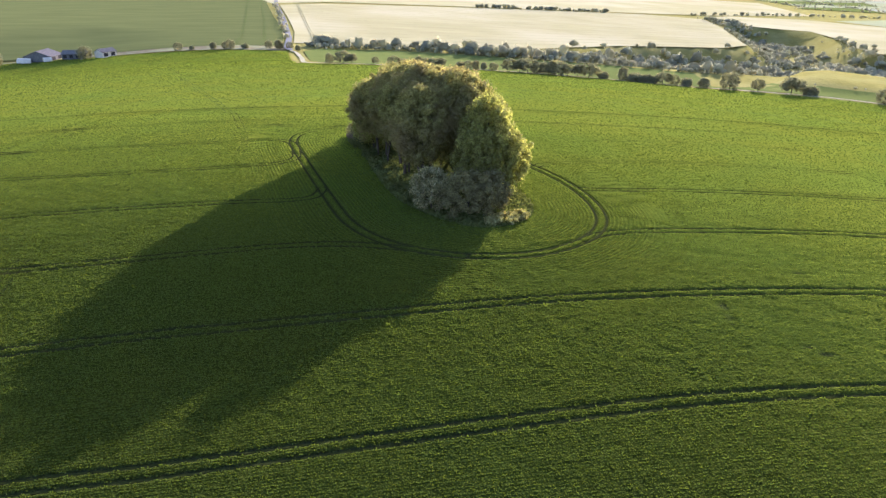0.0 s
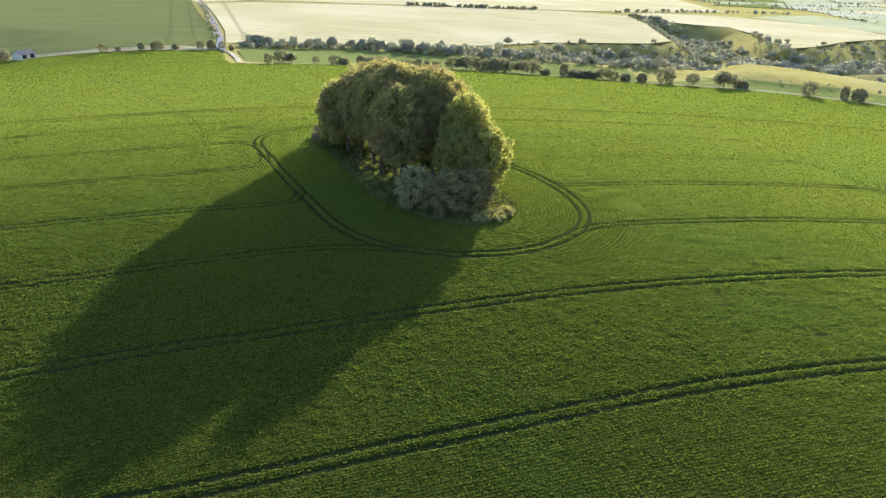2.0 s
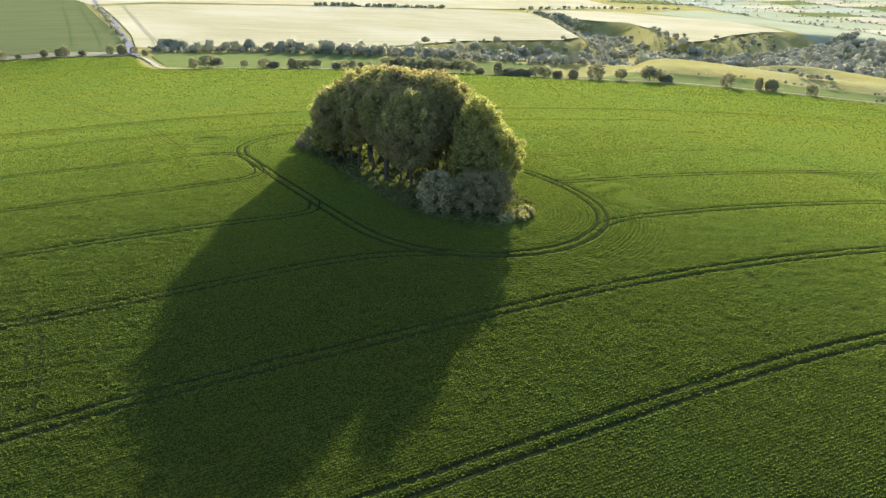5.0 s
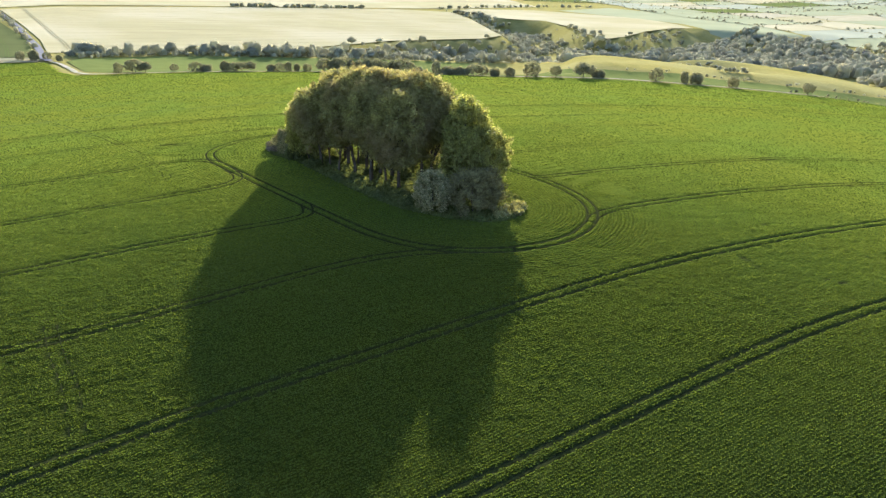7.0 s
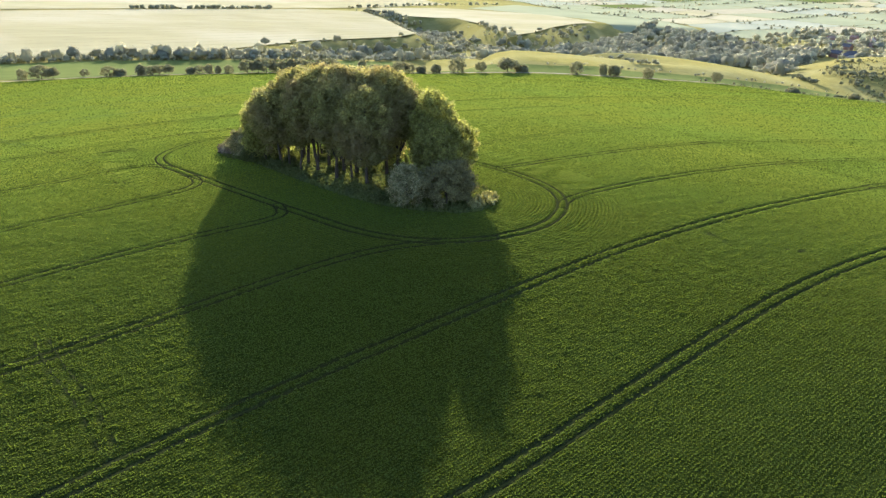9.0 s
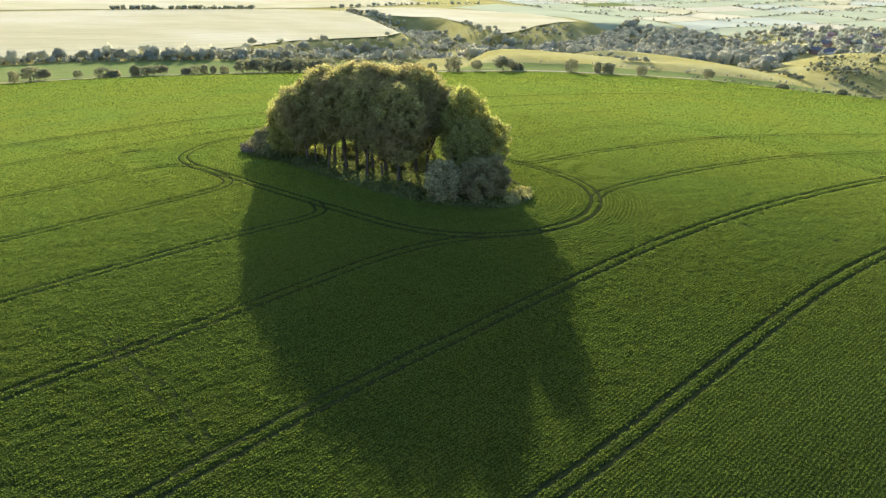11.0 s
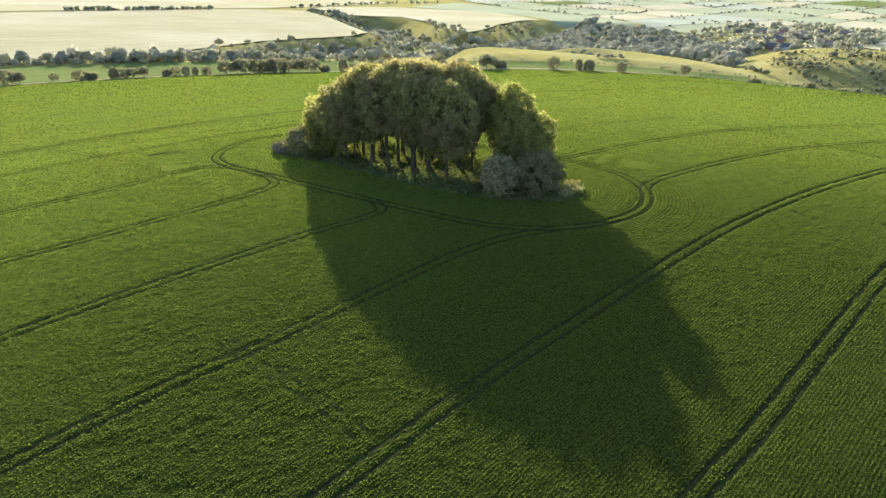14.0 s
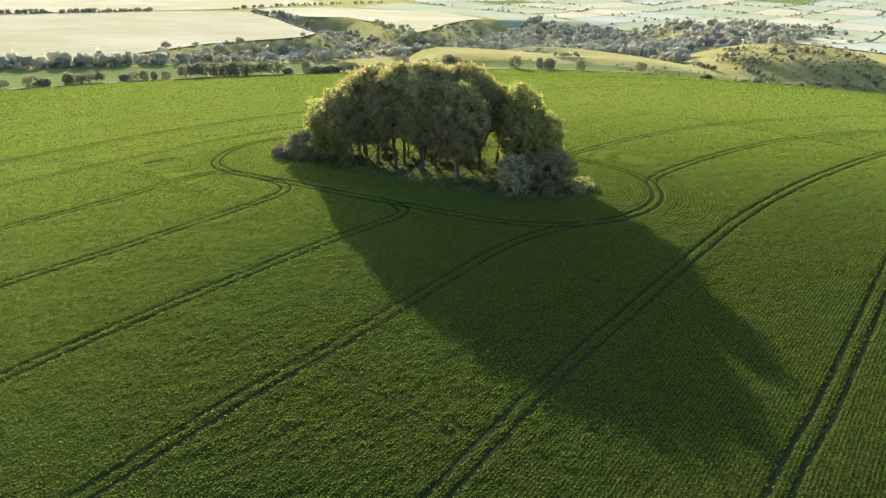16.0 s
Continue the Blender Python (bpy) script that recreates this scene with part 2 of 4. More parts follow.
def crop_material():
    """Green wheat: lower leaves kept dark under the modelled blades, soil where the attribute 'rut' is high, drill rows
    by the attribute
    'row', and a colour brightened with distance from the camera's path in place of sunlit leaf tips (the attribute
    'closed')."""
    m = material("green_wheat", (0.039, 0.055, 0.0062), (0.062, 0.081, 0.0098), 1.1, detail=6, rough=0.55, through_light=0.2, sheen=0.05,
                 patch=(0.045, 0.069, 0.0088), patch_scale=0.03, glow=(1.5, 1.4, 0.5), bloom=(0.97, 0.97, 1.4))
    nodes, links = m.node_tree.nodes, m.node_tree.links
    bsdf = nodes["Principled BSDF"]
    bsdf.inputs["Sheen Roughness"].default_value = 0.28
    colour = bsdf.inputs["Base Color"].links[0].from_node.inputs[6].links[0].from_socket
    rut = nodes.new("ShaderNodeAttribute")
    rut.attribute_name = "rut"
    mix = nodes.new("ShaderNodeMix")
    mix.data_type = "RGBA"
    links.new(rut.outputs["Fac"], mix.inputs[0])
    links.new(colour, mix.inputs[6])
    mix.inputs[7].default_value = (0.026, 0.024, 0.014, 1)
    # 'closed' brightens the far crop's colour, standing in for backlit leaves seen at grazing angles
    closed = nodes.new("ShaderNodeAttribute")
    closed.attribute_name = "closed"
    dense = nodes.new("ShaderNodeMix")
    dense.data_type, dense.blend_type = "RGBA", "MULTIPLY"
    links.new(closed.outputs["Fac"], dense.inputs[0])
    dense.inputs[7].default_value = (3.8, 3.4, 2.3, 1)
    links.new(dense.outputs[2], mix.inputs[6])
    # single plants: sunlit tops and shaded gaps between them, painted into the colour
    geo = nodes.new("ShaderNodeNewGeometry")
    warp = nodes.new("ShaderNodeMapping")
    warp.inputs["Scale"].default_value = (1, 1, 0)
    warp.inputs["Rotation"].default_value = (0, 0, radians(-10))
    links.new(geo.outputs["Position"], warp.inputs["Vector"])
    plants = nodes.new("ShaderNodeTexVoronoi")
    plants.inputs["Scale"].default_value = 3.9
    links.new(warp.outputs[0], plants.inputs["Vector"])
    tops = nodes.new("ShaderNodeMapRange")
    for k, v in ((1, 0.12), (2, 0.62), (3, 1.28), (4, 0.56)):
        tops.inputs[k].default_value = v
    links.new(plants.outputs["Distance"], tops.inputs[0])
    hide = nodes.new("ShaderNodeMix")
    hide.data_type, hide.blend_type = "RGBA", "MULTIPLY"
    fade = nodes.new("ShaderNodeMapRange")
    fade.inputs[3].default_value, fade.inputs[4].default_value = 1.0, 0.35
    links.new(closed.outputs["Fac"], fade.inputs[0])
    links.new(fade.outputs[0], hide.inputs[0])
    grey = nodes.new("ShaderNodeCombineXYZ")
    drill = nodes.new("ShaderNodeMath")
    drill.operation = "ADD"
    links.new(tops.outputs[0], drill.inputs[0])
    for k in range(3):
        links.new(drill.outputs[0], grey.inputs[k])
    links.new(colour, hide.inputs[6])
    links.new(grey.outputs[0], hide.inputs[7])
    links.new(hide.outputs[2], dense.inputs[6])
    for link in list(colour.links):
        if link.to_node not in (mix, dense, hide):
            links.new(mix.outputs[2], link.to_socket)
    row = nodes.new("ShaderNodeAttribute")
    row.attribute_name = "row"
    wave = nodes.new("ShaderNodeMath")
    wave.operation = "MULTIPLY"
    wave.inputs[1].default_value = 2 * math.pi / 0.7
    links.new(row.outputs["Fac"], wave.inputs[0])
    sine = nodes.new("ShaderNodeMath")
    sine.operation = "SINE"
    links.new(wave.outputs[0], sine.inputs[0])
    fine = nodes.new("ShaderNodeTexNoise")
    fine.inputs["Scale"].default_value, fine.inputs["Detail"].default_value = 6.5, 5
    links.new(geo.outputs["Position"], fine.inputs["Vector"])
    add = nodes.new("ShaderNodeMath")
    add.operation = "MULTIPLY_ADD"
    strength = nodes.new("ShaderNodeAttribute")
    strength.attribute_name = "row_strength"
    links.new(sine.outputs[0], add.inputs[0])
    links.new(strength.outputs["Fac"], add.inputs[1])
    lines = nodes.new("ShaderNodeMath")
    lines.operation = "MULTIPLY"
    links.new(sine.outputs[0], lines.inputs[0])
    links.new(strength.outputs["Fac"], lines.inputs[1])
    faint = nodes.new("ShaderNodeMath")
    faint.operation = "MULTIPLY"
    faint.inputs[1].default_value = 0.3
    links.new(lines.outputs[0], faint.inputs[0])
    links.new(faint.outputs[0], drill.inputs[1])
    links.new(fine.outputs["Fac"], add.inputs[2])
    relief = nodes.new("ShaderNodeBump")
    relief.inputs["Strength"].default_value, relief.inputs["Distance"].default_value = 1.0, 0.4
    body = nodes.new("ShaderNodeMath")
    body.operation = "MULTIPLY_ADD"
    body.inputs[1].default_value = 1.1
    links.new(tops.outputs[0], body.inputs[0])
    links.new(add.outputs[0], body.inputs[2])
    links.new(body.outputs[0], relief.inputs["Height"])
    links.new(relief.outputs[0], bsdf.inputs["Normal"])
    return m


CROP = crop_material()
BLADES = material("wheat_leaves", (0.064, 0.089, 0.0105), (0.09, 0.119, 0.014), 0.5, rough=0.6, through_light=0.37, island=0.07,
                  patch=(0.08, 0.105, 0.0135), patch_scale=0.035, glow=(1.17, 1.2, 0.62), bloom=(0.85, 0.84, 2.0))
STUBBLE = material("pale_wheel_line", (0.165, 0.155, 0.078), (0.2, 0.187, 0.1), 0.1, rough=0.9, bump=0.1)
VERGE = material("dry_verge", (0.17, 0.147, 0.087), (0.225, 0.195, 0.12), 0.2, rough=0.95, bump=0.1, patch=(0.24, 0.25, 0.13), patch_scale=0.05)
TRODDEN = material("trodden_wheat", (0.068, 0.098, 0.026), (0.09, 0.125, 0.034), 1.0, rough=0.9, bump=0.1)

STRAW = material("dry_grass", (0.19, 0.19, 0.08), (0.28, 0.265, 0.125), 1.5, rough=0.9, through_light=0.4, island=0.3)
WATER = material("puddle_water", (0.03, 0.028, 0.022), (0.045, 0.04, 0.032), 2.0, rough=0.06, gloss=0.5)
BRASH = material("cut_brushwood", (0.13, 0.105, 0.075), (0.2, 0.165, 0.12), 1.2, rough=0.9, through_light=0.1, island=0.3)
# darker copy of the scrub leaves, with the shade under the trees painted in
SHADED_SCRUB = material("shaded_scrub_leaves", (0.06, 0.075, 0.028), (0.105, 0.118, 0.045), 1.2, rough=0.8, through_light=0.35, island=0.3)


# ---- mesh helpers ----
from mathutils import geometry


def mesh_of(name, verts, faces, mat, smooth_faces=True):
    """A mesh from arrays: verts (n, 3), faces (m, k)."""
    me = bpy.data.meshes.new(name)
    verts, faces = np.asarray(verts, np.float32), np.asarray(faces, np.int32)
    count, sides = faces.shape
    me.vertices.add(len(verts))
    me.vertices.foreach_set("co", verts.ravel())
    me.loops.add(count * sides)
    me.loops.foreach_set("vertex_index", faces.ravel())
    me.polygons.add(count)
    me.polygons.foreach_set("loop_start", np.arange(0, count * sides, sides, dtype=np.int32))
    me.polygons.foreach_set("use_smooth", np.full(count, smooth_faces))
    me.update(calc_edges=True)
    me.materials.append(mat)
    return me


def grid_faces(nx, ny):
    i, j = np.meshgrid(np.arange(nx - 1), np.arange(ny - 1), indexing="ij")
    a = (i * ny + j).ravel()
    return np.stack([a, a + ny, a + ny + 1, a + 1], 1)


def attribute(me, name, values):
    me.attributes.new(name, "FLOAT", "POINT").data.foreach_set("value", np.asarray(values, np.float32).ravel())


def curve_through(points, step=1.0, closed=False):
    """A smooth line through plan points, as an array of points about a step apart."""
    p = np.array(points, float)
    n, out = len(p), []
    for i in range(n if closed else n - 1):
        if closed:
            a, b, c, d = p[i - 1], p[i], p[(i + 1) % n], p[(i + 2) % n]
        else:
            b, c = p[i], p[i + 1]
            a = p[i - 1] if i else 2 * b - c
            d = p[i + 2] if i + 2 < n else 2 * c - b
        k = max(2, int(np.hypot(*(c - b)) / step))
        t = (np.arange(k) / k)[:, None]
        out.append(0.5 * (2 * b + (c - a) * t + (2 * a - 5 * b + 4 * c - d) * t ** 2 + (3 * b - a - 3 * c + d) * t ** 3))
    out.append(p[:1] if closed else p[-1:])
    return np.vstack(out)


def distance_to(line, x, y, reach):
    """Distance in plan from each x, y to a line, exact within reach."""
    best = np.full(x.shape, 1e3)
    for a, b in zip(line[:-1], line[1:]):
        lo, hi = np.minimum(a, b) - reach, np.maximum(a, b) + reach
        i0, i1 = np.searchsorted(x[:, 0], (lo[0], hi[0]))
        j0, j1 = np.searchsorted(y[0], (lo[1], hi[1]))
        if i0 == i1 or j0 == j1:
            continue
        u, v = x[i0:i1, j0:j1] - a[0], y[i0:i1, j0:j1] - a[1]
        e = b - a
        t = np.clip((u * e[0] + v * e[1]) / (e @ e + 1e-9), 0, 1)
        best[i0:i1, j0:j1] = np.minimum(best[i0:i1, j0:j1], np.hypot(u - t * e[0], v - t * e[1]))
    return best


def soft_noise(shape, cell, rng):
    """Smooth random values of about -1 to 1, with lumps of that many cells."""
    n0, n1 = shape[0] // cell + 3, shape[1] // cell + 3
    g = rng.uniform(-1, 1, (n0, n1))
    u, v = np.arange(shape[0]) / cell, np.arange(shape[1]) / cell
    i, j = u.astype(int), v.astype(int)
    fu, fv = smooth(0, 1, u - i)[:, None], smooth(0, 1, v - j)[None]
    return ((g[np.ix_(i, j)] * (1 - fu) + g[np.ix_(i + 1, j)] * fu) * (1 - fv)
            + (g[np.ix_(i, j + 1)] * (1 - fu) + g[np.ix_(i + 1, j + 1)] * fu) * fv)


# ---- the ground: one sheet out to the horizon ----
HEDGE = 420.0                       # the far edge of the crop, along the line 0.382 x + 0.924 y


def edge_point(x, off=0.0):
    return (x, (HEDGE + off - 0.382 * x) / 0.924)


radii = np.concatenate([np.arange(0, 60, 10), 60 * (4850 / 60) ** (np.arange(171) / 170)])
turns = np.radians(np.arange(0, 361, 1.5))
gr, ga = np.meshgrid(radii, turns, indexing="ij")
gx, gy = gr * np.sin(ga), 100 + gr * np.cos(ga)
outside = np.maximum(smooth(424, 440, 0.382 * gx + 0.924 * gy) * smooth(-130, -100, gx), smooth(640, 655, gy))
gz = land(gx, gy) - 0.9 + 0.5 * outside
ground = new("ground", mesh_of("ground", np.stack([gx, gy, gz], -1).reshape(-1, 3), grid_faces(*gr.shape)[:, ::-1], TURF))
tagged(ground, "grassy chalk downland falling to a wide vale", "ground", kind="structure")

# ---- tramlines: wheel tracks in the crop, 24 m apart, and the loop round the clump ----
LOOP = curve_through([(-8, 196), (-25, 198), (-37, 188), (-39.2, 176), (-32.6, 155), (-22.5, 127), (-16, 111.5), (-8, 102.4), (3, 98.2),
                      (15, 99.8), (24, 106.5), (28.8, 116), (29, 128), (25.4, 142), (19, 156), (8, 178)], 0.8, closed=True)
NEAR_LINES = [
    [(-110, 24), (-70, 37.5), (-42, 46), (-25, 49.4), (0, 55.2), (16, 59), (31, 62), (50, 64.5), (80, 66), (104, 65)],
    [(-114, 52), (-66, 64.9), (-44, 71), (-22, 75.9), (-2, 80.4), (20, 85), (42, 88), (65, 90), (104, 91.5)],
    [(-114, 79), (-90, 85.3), (-75, 89.4), (-59, 92.8), (-39, 97.9), (-24, 101.6), (-14, 102.2), (-5, 100.5), (3, 98.2)],
]
WEST_LINES = [
    [(-114, 106.5), (-93, 111.8), (-80, 114.8), (-62, 118.6), (-41, 122.8), (-29, 124.6), (-25, 127), (-24.4, 132)],
    [(-114, 135), (-92, 140), (-72, 142.8), (-50, 147.8), (-41.4, 150), (-37.3, 152.2), (-35.1, 155.4), (-35, 159.3), (-36.2, 164)],
    [(-114, 164), (-86, 168.5), (-65, 171.5), (-51.5, 176.3), (-45.2, 176.7), (-40.3, 174.8), (-37.6, 169.5), (-35.4, 162)],
    [(-114, 192.5), (-89, 199), (-63, 204.3), (-49, 206.3), (-33, 209.5), (-17, 211), (-2, 211), (16, 210.5), (50, 209.5), (104, 208)],
]
EAST_LINES = [
    [(24, 106.5), (28.5, 109.8), (41.5, 112.4), (64, 114), (85, 114.3), (104, 113.5)],
    [(27.5, 136), (32, 135.6), (49, 137.2), (74, 138.2), (104, 138)],
    [(21, 152), (26, 156.5), (50, 161.3), (72, 162.2), (104, 161)],
    [(4, 187.5), (15, 184.8), (27, 184.5), (50, 185.8), (77, 187.6), (104, 186)],
]
TRAMLINES = NEAR_LINES + WEST_LINES + EAST_LINES
WORN = (1, 1, 1, 0.9, 0.9, 0.9, 0.85, 0.65, 0.9, 0.75, 0.45, 0.4)      # how deep each is pressed, the loop first
FAINT = [[(-64.5, 97), (-62.7, 88.2), (-60.4, 79.9), (-58.4, 69)], [(-69, 221), (-66, 216), (-57, 191), (-52, 176), (-49, 160)]]
BARE = [(-48, 197.5, 5, 0.8), (-45.5, 195.3, 3.2, 0.7), (-52, 193.5, 1.6, 0.5), (39, 87.3, 0.9, 0.6), (38.6, 83.2, 0.6, 1.4), (38.3, 80.2, 0.5, 1.0),
        (47, 71.5, 1.3, 0.5), (45.6, 73.2, 0.8, 0.4), (39.5, 135.4, 1.5, 0.5), (22, 61, 0.5, 0.5), (55, 95.5, 1.0, 0.5), (60, 78, 0.8, 0.6), (-72, 104, 0.7, 0.5)]
SCRATCHES = [[(38.9, 85.9), (38.4, 83.6), (37.9, 81.1), (37.8, 79.8)], [(37.5, 78.2), (39.2, 78.3)], [(43.4, 76.8), (43.4, 75.5)], [(43.6, 72.4), (45.1, 72.9), (46.6, 73.2)],
             [(46.4, 72.2), (46.6, 70.9), (46.9, 69.8), (47.8, 69.4)], [(51.8, 79.5), (53.6, 78.2)], [(50.2, 97.4), (52.7, 96.9)], [(41.2, 100.2), (43.4, 99.5)],
             [(53.5, 92.9), (59, 93.3)], [(29.5, 71.7), (29.1, 68.4), (31.2, 69.4)], [(47.5, 100.2), (49.6, 99.5)], [(38.9, 145.8), (47, 147.2), (55.8, 148.3)]]
lines = [LOOP] + [curve_through(p, 2.0) for p in TRAMLINES]
ISLAND = curve_through([(-23, 183), (-25, 176), (-20.5, 166), (-16.5, 150), (-11, 131), (-5.5, 120.5), (1, 113.8), (6.5, 111), (12.5, 113),
                        (16.5, 118.5), (17, 127), (14, 138), (8, 152), (0, 168), (-9, 181), (-17, 186)], 1.0, closed=True)

# ---- the near crop, with blades in lumps and the wheel ruts pressed into it ----
rng = np.random.default_rng(4)
CELL = 0.38
fx, fy = np.concatenate([np.arange(-112, -45, 2 * CELL), np.arange(-45, 32, CELL), np.arange(32, 104, 2 * CELL)]), np.arange(30, 219, CELL)
fx, fy = np.meshgrid(fx, fy, indexing="ij")
rut = np.zeros(fx.shape)
nearest = distance_to(LOOP, fx, fy, 16)
for k, line in enumerate(lines):
    d = nearest if k == 0 else distance_to(line, fx, fy, 2.5)
    rut = np.maximum(rut, WORN[k] * np.exp(-((d - 0.93) / 0.23) ** 2))
for p in FAINT:
    d = distance_to(curve_through(p, 2.0), fx, fy, 2.5)
    rut = np.maximum(rut, 0.27 * np.exp(-((d - 0.75) / 0.18) ** 2))
speck = soft_noise(fx.shape, 3, rng)
for bx, by, bw, bh in BARE:
    rut = np.maximum(rut, (0.5 + 0.35 * (by > 150)) * np.clip(0.75 + 0.8 * speck, 0.2, 1) * np.exp(-(((fx - bx) / bw) ** 2 + ((fy - by) / bh) ** 2) ** 2))
within = inside(ISLAND[:-1], fx, fy)
lumps = 0.55 * rng.uniform(-1, 1, fx.shape) + 0.5 * soft_noise(fx.shape, 3, rng) + 0.3 * soft_noise(fx.shape, 7, rng) + 0.3 * soft_noise(fx.shape, 20, rng)
border = np.minimum.reduce([fx - fx.min(), fx.max() - fx, fy - fy.min(), fy.max() - fy])
tall = 0.5 * smooth(0, 14, border)
fz = land(fx, fy) - 0.45 + (tall + 0.13 * lumps * smooth(0, 45, border)) * (1 - 0.72 * rut)
fz[within] = (land(fx, fy) - 0.42)[within]
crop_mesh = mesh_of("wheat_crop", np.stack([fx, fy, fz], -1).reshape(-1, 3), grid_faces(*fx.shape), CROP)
attribute(crop_mesh, "rut", np.clip(rut * 1.35 - 0.06, 0, 1) * (1 - 0.4 * smooth(60, 102, fx)))
# painted brightening: grows with distance from the middle of the camera's path
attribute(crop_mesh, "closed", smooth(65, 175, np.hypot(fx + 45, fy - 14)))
along = fy - 0.17 * fx
attribute(crop_mesh, "row", np.where(nearest < 15, nearest, along))
attribute(crop_mesh, "row_strength", 0.15 + 0.5 * (1 - smooth(6, 13, nearest)))
wheat = tagged(new("wheat_field", crop_mesh), "green wheat with wheel tracks pressed into it", "crop field", kind="structure")

# ---- the rest of the same crop, out to the hedge ----
wx, wy = np.meshgrid(np.arange(-460, 600, 3.2), np.arange(-160, 645, 3.2), indexing="ij")
sunk = smooth(-1, 7, np.minimum.reduce([wx + 112, 104 - wx, wy - 30, 219 - wy]))
wz = land(wx, wy) - 0.43 - 0.5 * sunk + 0.03 * soft_noise(wx.shape, 2, rng)
faces = grid_faces(*wx.shape)
middle = np.stack([wx, wy], -1).reshape(-1, 2)[faces].mean(1)
faces = faces[(0.382 * middle[:, 0] + 0.924 * middle[:, 1] < HEDGE - 3) | ((middle[:, 0] < -104 - 0.26 * (middle[:, 1] - 497)) & (middle[:, 1] < 634))]
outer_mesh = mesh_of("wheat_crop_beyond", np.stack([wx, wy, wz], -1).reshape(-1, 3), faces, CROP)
attribute(outer_mesh, "rut", np.zeros(wx.size))
# the same brightening of the colour, carried on outwards
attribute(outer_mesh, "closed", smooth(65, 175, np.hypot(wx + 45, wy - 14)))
attribute(outer_mesh, "row", (wy - 0.17 * wx))
attribute(outer_mesh, "row_strength", np.full(wx.size, 0.03))
tagged(new("wheat_field_beyond", outer_mesh), "green wheat over the brow of the hill", "crop field", kind="structure")


def far_line(n, x):
    """The tramlines beyond the clump, as y over x."""
    if n == 0:
        return np.interp(x, (-420, -190, -120, -82, -54, -37, -20, 8, 50, 104, 170, 520), (140, 203, 220, 228.8, 232.8, 235, 236.2, 235.5, 235, 233, 226, 130))
    return 239 + 29 * n + 0.06 * x - 0.0009 * x * x


# ---- leaf tufts standing up out of the crop in drill rows, broader and fewer with distance; the low sun shines through them ----
def tufts_at(name, x, y, z, half, rise, mat, label, category, rng):
    n = len(x)
    turn, lean = rng.uniform(0, 2 * np.pi, n), rng.normal(0, 0.45, (n, 2)) * rise[:, None]
    cu, su = np.cos(turn) * half, np.sin(turn) * half
    v = np.stack([np.stack([x - cu, y - su, z - 0.1], 1), np.stack([x + cu, y + su, z - 0.1], 1),
                  np.stack([x + lean[:, 0], y + lean[:, 1], z + rise], 1)], 1).reshape(-1, 3)
    return tagged(new(name, mesh_of(name, v, np.arange(3 * n).reshape(-1, 3), mat, False)), label, category, kind="stuff")


def bend_of(points):
    """The bend of a tramline, as offsets in y against x = 0."""
    p = np.array(points, float)
    k = np.polyfit(p[:, 0], p[:, 1], 3)
    return lambda x: np.polyval(k, x) - k[-1]


def crop_cell(x, y):
    """Whether a place lies in the near crop, and its cell there."""
    held = (x > fx[0, 0] + 4) & (x < fx[-1, 0] - 4) & (y > fy[0, 0] + 4) & (y < fy[0, -1] - 4)
    return (held, np.clip(np.searchsorted(fx[:, 0], x - 0.5 * CELL), 0, fx.shape[0] - 1),
            np.clip(((y - fy[0, 0]) / CELL).round().astype(int), 0, fx.shape[1] - 1))


near_bend, far_bend = bend_of(NEAR_LINES[1]), bend_of(WEST_LINES[3])
r = np.random.default_rng(12)
COUNT = 1950000
far = (20 ** 0.9 + r.random(COUNT) * (240 ** 0.9 - 20 ** 0.9)) ** (1 / 0.9)
way = np.radians(r.uniform(-54, 88, COUNT))
bx, by = -45 + far * np.sin(way), 14 + far * np.cos(way)
near_field, ci, cj = crop_cell(bx, by)
keep = (0.382 * bx + 0.924 * by < HEDGE - 4) & (r.random(COUNT) > smooth(150, 240, far))
keep &= ~near_field | ((rut[ci, cj] < 0.04 + 0.1 * r.random(COUNT)) & ~within[ci, cj])
round_clump = near_field & (nearest[ci, cj] < 12.5)
w = smooth(95, 205, by)
row_at = np.where(round_clump, nearest[ci, cj] / 0.8, (by - (1 - w) * near_bend(bx) - w * far_bend(bx)) / 0.42)
keep &= r.random(COUNT) < np.where(round_clump, 0.25, 0.5) + 0.75 * np.sin(2 * np.pi * row_at)
for n in range(9):                      # the tramlines further off stay open too
    off = np.abs(by - far_line(n, bx))
    keep &= near_field | (np.abs(off - 0.93) > 0.5)
bx, by, far = bx[keep], by[keep], far[keep]
bz = np.where(near_field[keep], fz[ci, cj][keep], land(bx, by) - 0.42)
size = (far / 60) ** 0.32 * r.uniform(0.6, 1.4, len(bx))
tufts_at("wheat_leaves", bx, by, bz, 0.122 * size, 0.11 * (far / 60) ** 0.25 * r.uniform(0.6, 1.4, len(bx)), BLADES,
         "upright leaves of green wheat lit through by the low sun", "crop", r)
COUNT = 420000
bx, by = r.uniform(-455, 590, COUNT), r.uniform(20, 640, COUNT)
far = np.hypot(bx + 45, by - 14)
keep = (0.382 * bx + 0.924 * by < HEDGE - 4) | ((bx < -106 - 0.26 * (by - 497)) & (by < 632))
keep &= (far > 150) & (r.random(COUNT) < smooth(150, 240, far))
for n in range(9):
    off = np.abs(by - far_line(n, bx))
    keep &= np.abs(off - 0.93) > 0.6
near_field, ci, cj = crop_cell(bx, by)
keep &= ~near_field | ((rut[ci, cj] < 0.1) & ~within[ci, cj])
bx, by, far = bx[keep], by[keep], far[keep]
